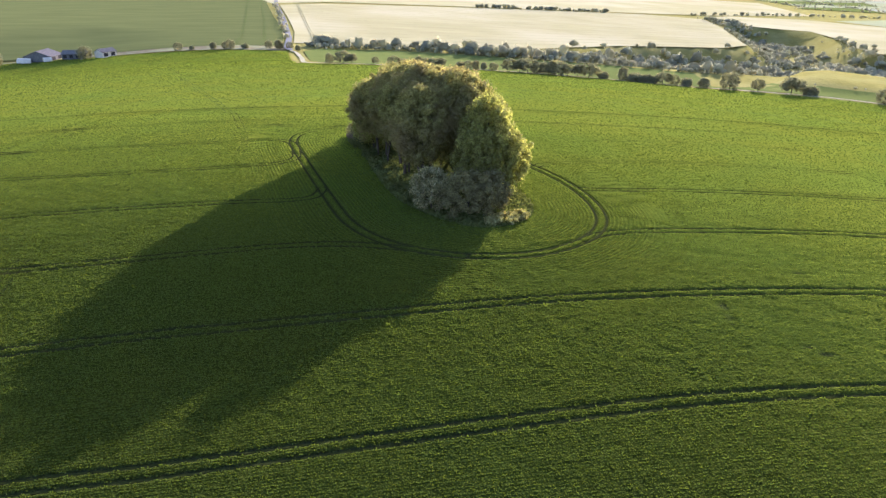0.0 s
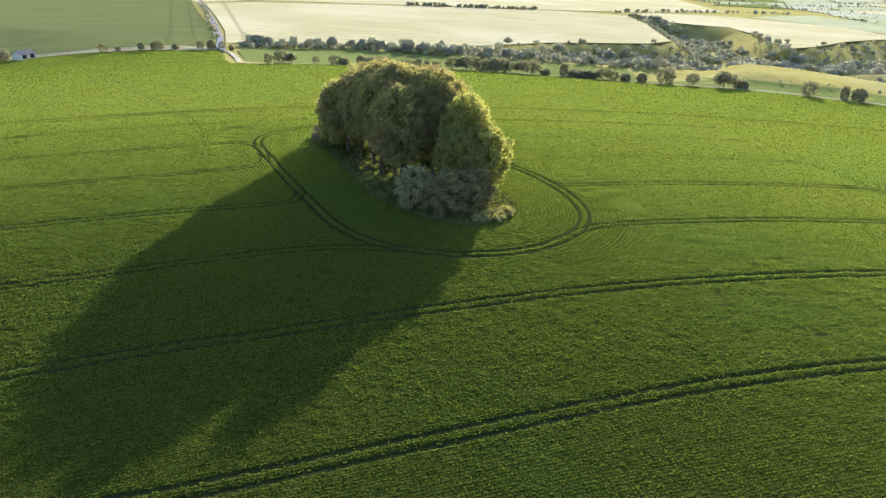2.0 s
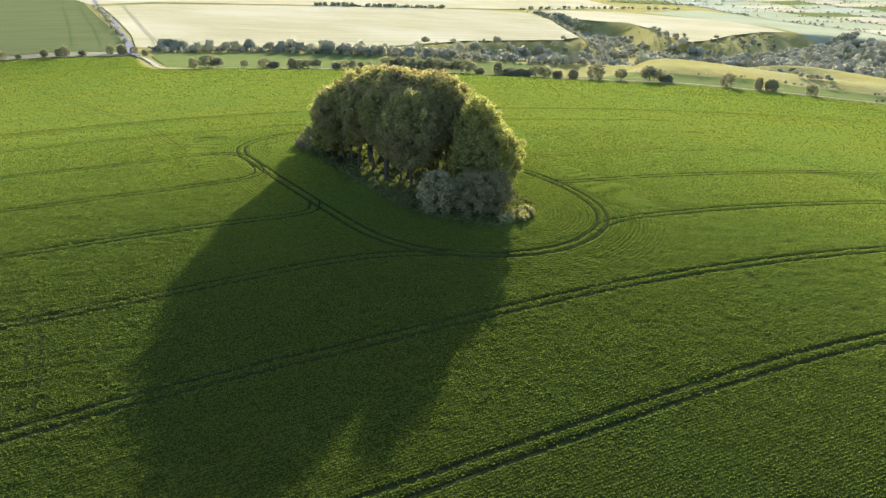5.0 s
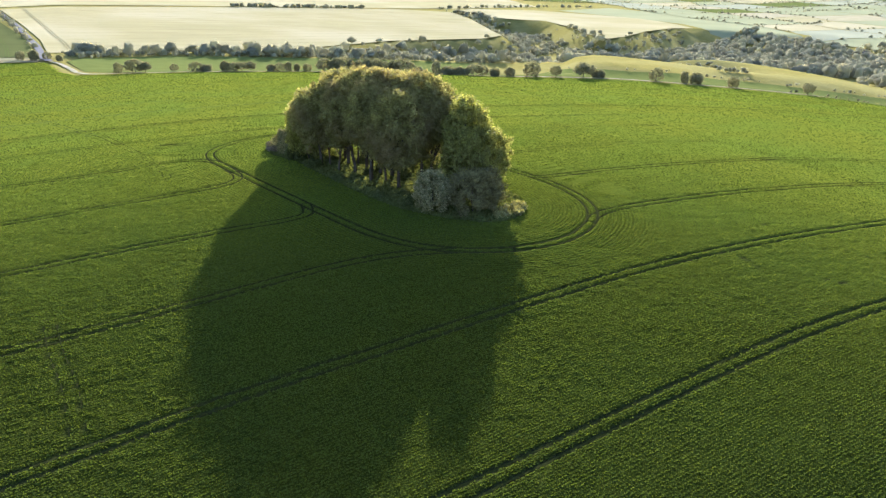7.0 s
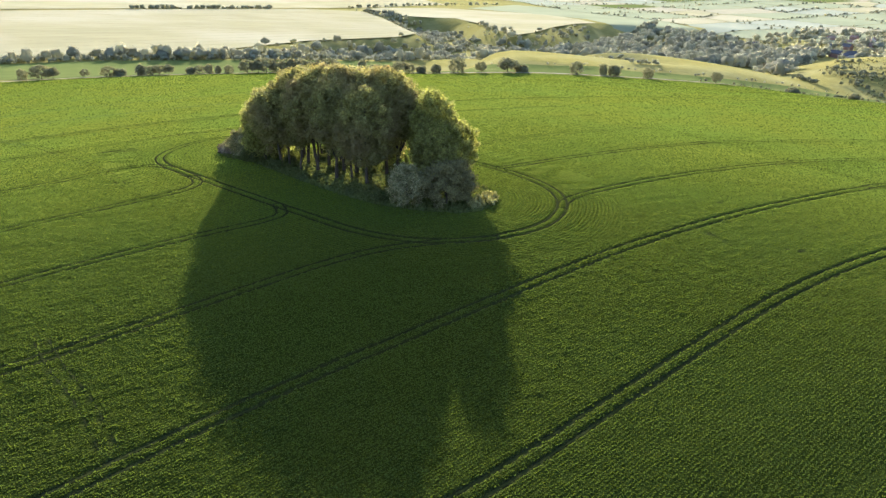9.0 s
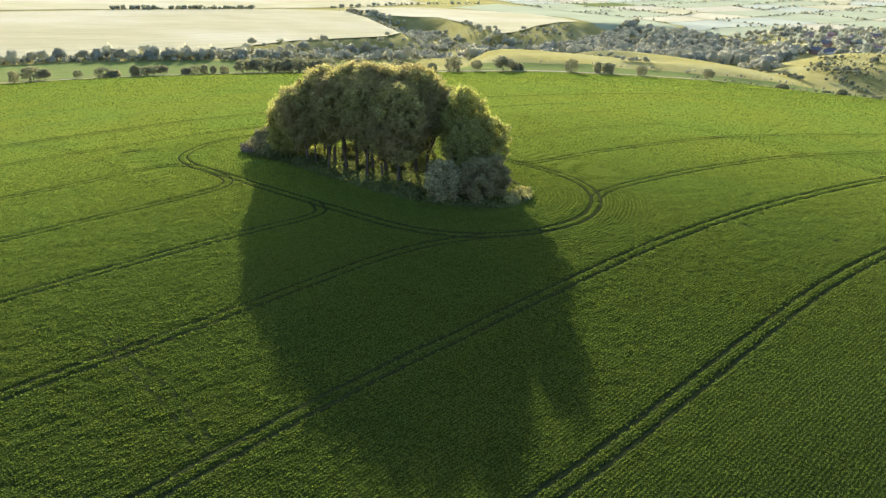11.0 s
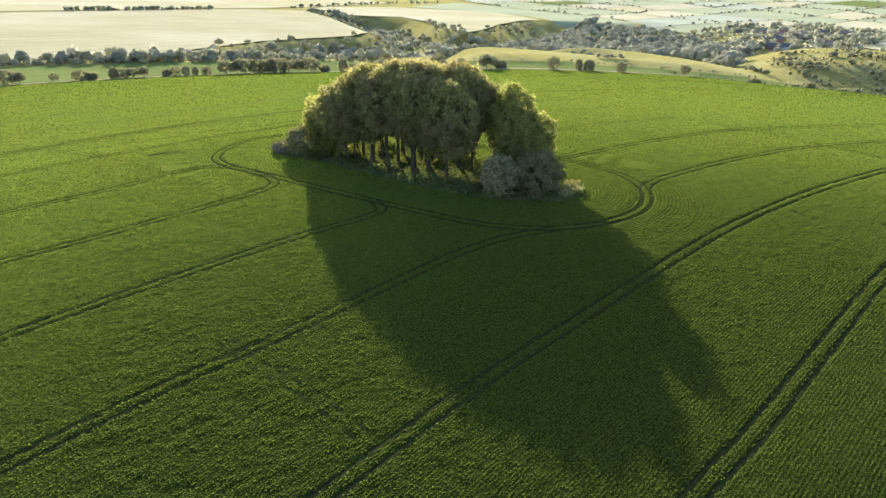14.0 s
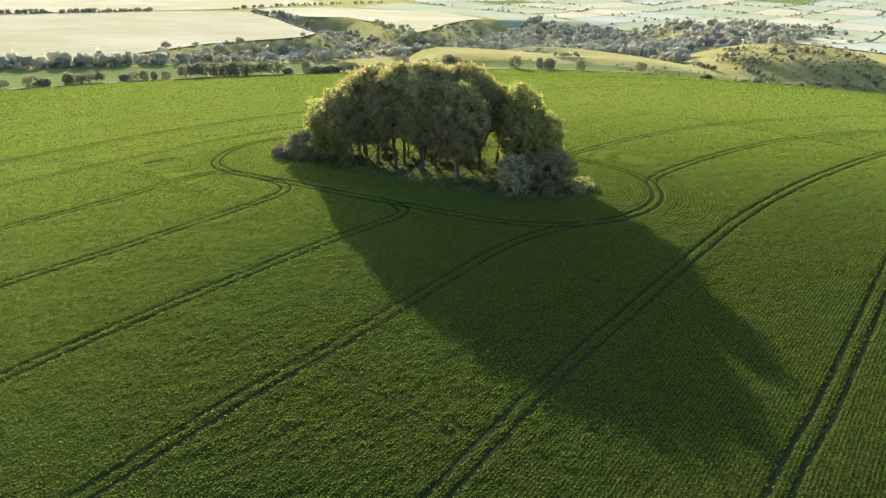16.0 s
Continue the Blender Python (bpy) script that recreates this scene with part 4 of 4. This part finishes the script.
drape("green_field", [(-152, 672), (-178, 800), (-225, 960), (-300, 1236), (-360, 1500), (-1500, 1500), (-1500, 645), (-400, 643)], GREEN, 20, 0.04,
      "green wheat field beyond the farm lane")
pale_outline = np.array([(-120, 705), (-49, 735), (70, 768), (215, 872), (355, 922), (405, 965), (420, 1030), (470, 1230), (500, 1410), (396, 1440), (80, 1335),
                         (-235, 1180), (-190, 960), (-150, 800)], float)
for n in range(26):
    run = np.array([(x, 640 + 30 * n + 0.3 * x) for x in range(-240, 520, 8)], float)
    run = run[inside(pale_outline, run[:, 0], run[:, 1])]
    if len(run) > 6:
        ribbon("pale_tramline", run, 1.3, STUBBLE, 0.5, "faint wheel line in the pale barley", "wheel track")
side = curve_through([(-133, 726), (-144, 784), (-159, 844), (-196, 1003), (-240, 1195)], 8.0)
for off in (-1.4, 1.4):
    ribbon("pale_tramline", side + np.array([off, 0]), 0.6, STUBBLE, 0.5, "dark wheel line in the pale barley", "wheel track")
ROAD = curve_through([(-138, 640), (-146, 665), (-160, 740), (-172, 790), (-213, 958), (-284, 1236), (-330, 1450)], 8.0)
for d in (24, 26, 48, 50):
    ribbon("tramline", ROAD[4:] - np.array([d, 2.0]), 0.35, TRODDEN, 0.12, "faint wheel line in the far green wheat", "wheel track")
ribbon("country_road", ROAD, 6.0, TARMAC, 0.35, "narrow grey country road between fields", "road")
drape("verge", [(-330, 634), (-250, 638), (-148, 636), (-140, 668), (-225, 672), (-320, 656)], VERGE, 10, -0.3, "dry beige grass verge beside the farm lane", "verge")
ribbon("farm_lane", curve_through([(-400, 628), (-330, 640), (-250, 648), (-138, 645)], 8.0), 4.0, VERGE, -0.18, "pale verge and lane to the farm", "lane",
       ragged=0.6)


def far_leaves(name, spots, heights, per, size, mat, label, category, seed, around=10, levels=(1.15, 0.7, 0.25, -0.2, -0.7)):
    """Many far trees and bushes as one stand: rounded clumps of leaves set on the land."""
    r = np.random.default_rng(seed)
    spots, heights = np.asarray(spots, float), np.asarray(heights, float)
    n = len(spots)
    ground_z = land(spots[:, 0], spots[:, 1])
    q = r.normal(size=(n, per, 3))
    q /= np.linalg.norm(q, axis=2)[..., None]
    lobe = np.stack([r.uniform(2, 4, n), r.uniform(0, 6, n), r.uniform(0, 6, n)], 1)
    half = heights / 2
    wide = half * r.uniform(0.9, 1.35, n)

    def shell(d, reach):
        bulge = 1 + 0.24 * np.sin(lobe[:, :1] * np.arctan2(d[..., 1], d[..., 0]) + lobe[:, 1:2]) + 0.2 * np.sin(4 * d[..., 2] + lobe[:, 2:])
        e = d * (bulge * reach)[..., None] * np.stack([wide, wide, half], 1)[:, None]
        return e + np.column_stack([spots, ground_z + half * 0.85])[:, None]

    # a rounded body of close twigs, and leaves standing out all over it
    rings = [(0, 0, 1)] + [(math.cos(e) * math.cos(a), math.cos(e) * math.sin(a), math.sin(e))
                           for e in levels for a in np.arange(around) * 2 * math.pi / around + e]
    f = [(0, 1 + k, 1 + (k + 1) % around) for k in range(around)]
    for b in range(1, 1 + around * (len(levels) - 1), around):
        for k in range(around):
            c = (k + 1) % around
            f += [(b + k, b + around + k, b + around + c), (b + k, b + around + c, b + c)]
    m = len(rings)
    body = shell(np.broadcast_to(np.array(rings), (n, m, 3)), r.uniform(0.62, 0.92, (n, m))).reshape(-1, 3)
    body_faces = (np.array(f)[None] + (np.arange(n) * m)[:, None, None]).reshape(-1, 3)
    p = shell(q, r.uniform(0.7, 1.12, (n, per))).reshape(-1, 3)
    face = (q + 0.5 * r.normal(size=q.shape)).reshape(-1, 3)
    s = np.repeat(1.2 * size * (0.5 + heights / heights.mean() * 0.5), per)
    v, g = tufts(p, face, s, r)
    return tagged(new(name, mesh_of(name, np.vstack([body, v]), np.vstack([body_faces, g + len(body)]), mat)), label, category, kind="stuff")


def scatter(outline, count, rng):
    out = np.array(outline, float)
    lo, hi = out.min(0), out.max(0)
    got = np.empty((0, 2))
    while len(got) < count:
        p = rng.uniform(lo, hi, (count * 2, 2))
        got = np.vstack([got, p[inside(out, p[:, 0], p[:, 1])]])
    return got[:count]


def clusters(outline, count, each, spread, rng):
    c = np.repeat(scatter(outline, count, rng), each, 0)
    return c + rng.normal(0, spread, c.shape) * rng.uniform(0.3, 1.2, (len(c), 1))


def along_line(points, gap, wander, rng):
    c = curve_through(points, gap)
    return c + rng.normal(0, wander, c.shape)


r = np.random.default_rng(21)
band = [(-125, 672), (-47, 702), (65, 700), (174, 690), (262, 672), (330, 700), (400, 760), (450, 850), (430, 905), (355, 880), (220, 835), (75, 745), (-49, 722),
        (-135, 695)]
s = scatter(band, 1500, r)
far_leaves("coombe_scrub", s, np.where(r.random(len(s)) < 0.16, r.uniform(9, 14, len(s)), r.uniform(2, 6.5, len(s))), 60, 0.95, FAR_LEAF, "haze-paled thorn scrub and trees filling the coombe", "scrub", 31, 8, (1.05, 0.5, 0.0, -0.6))
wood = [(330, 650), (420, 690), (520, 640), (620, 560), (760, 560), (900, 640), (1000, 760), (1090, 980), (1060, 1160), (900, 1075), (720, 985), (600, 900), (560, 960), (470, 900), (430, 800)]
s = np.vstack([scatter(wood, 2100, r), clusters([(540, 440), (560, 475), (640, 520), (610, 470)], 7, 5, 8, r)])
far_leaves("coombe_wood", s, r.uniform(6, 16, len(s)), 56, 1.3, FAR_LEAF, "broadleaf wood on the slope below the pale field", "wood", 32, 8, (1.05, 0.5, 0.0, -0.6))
s = clusters([(415, 960), (445, 1030), (490, 1230), (525, 1420), (555, 1324), (598, 1175), (562, 1000), (500, 900)], 110, 7, 12, r)
s = np.vstack([s, along_line([(640, 1150), (598, 1030), (588, 925), (650, 962), (770, 1066), (890, 1150)], 6, 11, r),
               along_line([(150, 786), (215, 836), (360, 886), (428, 945), (448, 1030), (498, 1230)], 7, 8, r)])
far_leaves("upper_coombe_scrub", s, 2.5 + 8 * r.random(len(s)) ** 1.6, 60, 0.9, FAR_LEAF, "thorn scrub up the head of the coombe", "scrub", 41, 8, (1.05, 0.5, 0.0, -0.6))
s = np.vstack([along_line([(-135, 698), (-49, 725), (70, 752)], 4, 2, r), along_line([(-165, 740), (-175, 790), (-212, 940), (-280, 1210)], 9, 2, r),
               along_line([(-120, 668), (-47, 699), (65, 697), (174, 687), (255, 670)], 7, 2.0, r)])
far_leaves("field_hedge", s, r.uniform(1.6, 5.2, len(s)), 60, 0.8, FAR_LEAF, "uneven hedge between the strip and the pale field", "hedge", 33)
s = np.vstack([along_line([(60, 1352), (180, 1392), (330, 1445)], 3.2, 3, r), along_line([(515, 1440), (540, 1330), (560, 1180), (500, 1060)], 9, 8, r),
               along_line([(520, 1520), (700, 1640), (900, 1750), (1100, 1800)], 10, 6, r)])
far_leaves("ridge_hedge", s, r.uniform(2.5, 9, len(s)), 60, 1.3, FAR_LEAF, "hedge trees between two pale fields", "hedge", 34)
ribbon("hedge_bank", curve_through([(-250, 1205), (80, 1360), (400, 1468), (540, 1530)], 20), 7, SCRUB, 0.8, "dark bank between two pale fields", "bank")
s = along_line([(206, 422), (240, 402), (290, 392), (320, 387), (361, 364), (397, 352), (432, 346), (470, 338), (511, 316), (600, 264)], 5, 1.5, r)
s = s[r.random(len(s)) < 0.6]
far_leaves("strip_hedge", s, r.uniform(0.8, 2.6, len(s)), 40, 0.5, FAR_LEAF, "low broken hedge at the foot of the turf spurs", "hedge", 44)
s = along_line([edge_point(x, 4.0 + 1.5 * math.sin(x * 0.1)) for x in range(300, 600, 12)], 2.6, 0.8, r)
s = s[r.random(len(s)) < 0.45 + 0.4 * smooth(330, 420, s[:, 0])]
far_leaves("track_hedge", s, r.uniform(0.9, 2.4, len(s)), 40, 0.5, HEDGE_LEAF, "low dark hedge beside the chalk track", "hedge", 45)
hill = [(520, 330), (560, 280), (640, 262), (700, 330), (690, 400), (610, 440), (540, 400)]
s = scatter(hill, 210, r)
far_leaves("hill_scrub", s, 0.8 + 2.6 * r.random(len(s)) ** 2, 40, 0.7, HEDGE_LEAF, "small gorse and thorn bushes dotted over the grassy hill", "scrub", 35)
s = np.vstack([scatter([(330, 475), (352, 492), (378, 474), (372, 438), (345, 440)], 100, r), scatter([(328, 418), (342, 412), (352, 402), (338, 402)], 14, r)])
far_leaves("mound_scrub", s, r.uniform(1.5, 4.5, len(s)), 50, 0.8, FAR_LEAF, "thorn bushes in a hollow of the grassy mound", "scrub", 36)
s = np.vstack([r.normal((x, y), (w, w), (n, 2)) for x, y, w, n in (
    (571, 401, 7, 12), (606, 414, 6, 9), (560, 366, 10, 24), (522, 352, 6, 10), (494, 381, 5, 12), (489, 366, 3, 3), (617, 374, 8, 10), (586, 338, 7, 6), (572, 312, 5, 5), (605, 312, 6, 6),
    (609, 279, 6, 12), (569, 284, 6, 7), (538, 298, 5, 5), (516, 330, 5, 4), (640, 360, 12, 10), (650, 320, 10, 8))])
far_leaves("hillside_bushes", s, 1.6 + 3.4 * r.random(len(s)) ** 1.3, 70, 0.7, HEDGE_LEAF, "clusters of round thorn bushes on the near face of the hill", "scrub", 39)
s = scatter([(480, 300), (540, 255), (660, 262), (715, 345), (690, 420), (560, 420)], 950, r)
far_leaves("hill_tussocks", s, r.uniform(0.4, 1.3, len(s)), 10, 0.5, SCRUB, "brown tussocks over the face of the hill", "grass", 46, 6, (0.7, -0.3))

# ---- the vale: parcels of many colours, hedges and trees ----
r = np.random.default_rng(5)
nu, nv = 20, 26
corner = np.zeros((nu, nv, 2))
for u in range(nu):
    for v in range(nv):
        corner[u, v] = (880 + u * 200 + 12 * v + r.uniform(-45, 45), 100 + v * 150 + 0.25 * u * 60 + r.uniform(-35, 35))
mats = [MEADOW, MEADOW, HAZY_MEADOW, MEADOW, PALE, HAZY_MEADOW, STRIP, MEADOW, PLOUGH, HAZY_MEADOW]
words = {MEADOW: "green meadow in the vale", HAZY_MEADOW: "pasture parcel in the vale, paled as by haze", STRIP: "blue-green barley parcel in the vale",
         PALE: "pale ripening parcel in the vale", PLOUGH: "bare brown parcel in the vale"}
rows = []
for u in range(nu - 1):
    for v in range(nv - 1):
        q = [corner[u, v], corner[u + 1, v], corner[u + 1, v + 1], corner[u, v + 1]]
        c = np.mean(q, 0)
        if np.hypot(c[0], c[1]) > 4600 or (c[0] < 1150 and c[1] > 350) or math.atan2(c[0], c[1]) < radians(24):
            continue
        m = mats[int(r.integers(0, len(mats)))]
        drape("vale_field", [c + (p - c) * 0.97 for p in q], m, 70, 1.0, words[m])
        for a, b in ((q[0], q[1]), (q[0], q[3])):
            if r.random() < 0.8:
                k = int(np.hypot(*(b - a)) / 9)
                keep = r.random(k) < r.uniform(0.25, 1.0)
                rows.append((a + (b - a) * (np.arange(k) / k)[:, None] + r.normal(0, 3, (k, 2)))[keep])
s = np.vstack(rows)
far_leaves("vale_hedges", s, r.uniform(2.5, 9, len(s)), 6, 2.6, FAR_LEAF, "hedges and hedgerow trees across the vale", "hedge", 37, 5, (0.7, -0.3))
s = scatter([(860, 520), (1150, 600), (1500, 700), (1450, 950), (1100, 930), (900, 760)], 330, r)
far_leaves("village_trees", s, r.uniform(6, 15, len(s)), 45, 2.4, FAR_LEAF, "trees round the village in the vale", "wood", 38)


# ---- buildings ----
def house(name, x, y, turn, length, width, eaves, rise, wall_mat, roof_mat, label, category="house", doors=0, chimney=True):
    root = tagged(new(name), label, category)
    a, b = length / 2, width / 2
    v = [(-a, -b, -1), (a, -b, -1), (a, b, -1), (-a, b, -1), (-a, -b, eaves), (a, -b, eaves), (a, b, eaves), (-a, b, eaves), (-a, 0, eaves + rise), (a, 0, eaves + rise)]
    me = bpy.data.meshes.new("wall")
    me.from_pydata(v, [], [(0, 1, 5, 4), (2, 3, 7, 6), (1, 2, 6, 9, 5), (3, 0, 4, 8, 7)])
    me.materials.append(wall_mat)
    part("wall", me, root)
    t, o = 0.25, 0.5
    for sgn in (-1, 1):
        e = eaves - o * rise / b
        p = [(-a - o, sgn * (b + o), e), (a + o, sgn * (b + o), e), (a + o, 0, eaves + rise), (-a - o, 0, eaves + rise)]
        me = bpy.data.meshes.new("roof_slope")
        me.from_pydata(p + [(q[0], q[1], q[2] + t) for q in p], [],
                       [(3, 2, 1, 0), (4, 5, 6, 7), (0, 1, 5, 4), (1, 2, 6, 5), (2, 3, 7, 6), (3, 0, 4, 7)])
        me.materials.append(roof_mat)
        part("roof_slope", me, root)
    for k in range(doors):
        bm = bmesh.new()
        bmesh.ops.create_cube(bm, size=1, matrix=Matrix.Translation((-a + (k + 0.5) * length / doors, -b - 0.02, eaves * 0.42))
                              @ Matrix.Diagonal((length / doors * 0.55, 0.12, eaves * (0.8 if category == "barn" else 0.35), 1)))
        me = bpy.data.meshes.new("opening")
        bm.to_mesh(me)
        bm.free()
        me.materials.append(DARK)
        part("door" if category == "barn" else "window", me, root)
    if chimney:
        bm = bmesh.new()
        bmesh.ops.create_cube(bm, size=1, matrix=Matrix.Translation((a * 0.7, 0, eaves + rise + 0.5)) @ Matrix.Diagonal((0.9, 0.7, 2.0, 1)))
        me = bpy.data.meshes.new("chimney")
        bm.to_mesh(me)
        bm.free()
        me.materials.append(BRICK)
        part("chimney", me, root)
    root.matrix_basis = pose(x, y, float(land(x, y)) + 0.3, 0, 0, turn)
    return root


house("barn", -362, 638, 92, 22, 24, 3.6, 4.6, TIN, ROOF, "dark-roofed farm barn beside the lane", "barn", doors=2, chimney=False)
house("barn", -330, 636, 4, 22, 12, 3.6, 2.8, TIN, TIN, "grey sheeted farm shed beside the lane", "barn", doors=4, chimney=False)
house("barn", -303, 634, 64, 15, 10, 3.8, 2.6, WALL, ROOF, "white-walled farm shed with a grey roof", "barn", doors=2, chimney=False)
for k, (x, y, w) in enumerate([(-374, 626, 3.2), (-370, 624, 3.0), (-352, 626, 2.6)]):
    a = np.linspace(0, np.pi, 10)
    dome = np.column_stack([np.zeros(10), w * np.cos(a), w * 1.3 * np.sin(a) + 0.2])
    v = np.vstack([dome + [-w * 1.3, 0, 0], dome + [w * 1.3, 0, 0], [[-w * 1.3, 0, 0.2], [w * 1.3, 0, 0.2]]])
    f = [(i, i + 1, i + 11, i + 10) for i in range(9)]
    me = bpy.data.meshes.new("wrapped_stack")
    me.from_pydata([tuple(p) for p in v], [], f + [(i + 1, i, 20) for i in range(9)] + [(i + 10, i + 11, 21) for i in range(9)])
    me.materials.append(WALL)
    ob = tagged(new("wrapped_stack", me), "pale wrapped stack beside the farm barn", "bale stack", "stacks by the barn")
    ob.matrix_basis = pose(x, y, float(land(x, y)) - 0.1, 0, 0, 20 * k)
for k in range(26):
    x, y = r.uniform(880, 1420), r.uniform(600, 880)
    house("village_house", x, y, r.uniform(0, 180), r.uniform(10, 18), r.uniform(7, 9), r.uniform(4.5, 6), r.uniform(3, 4.5),
          (WALL, BRICK)[k // 2 % 2], (ROOF, ROOF_B)[k % 2], "village house among trees in the vale", doors=3)
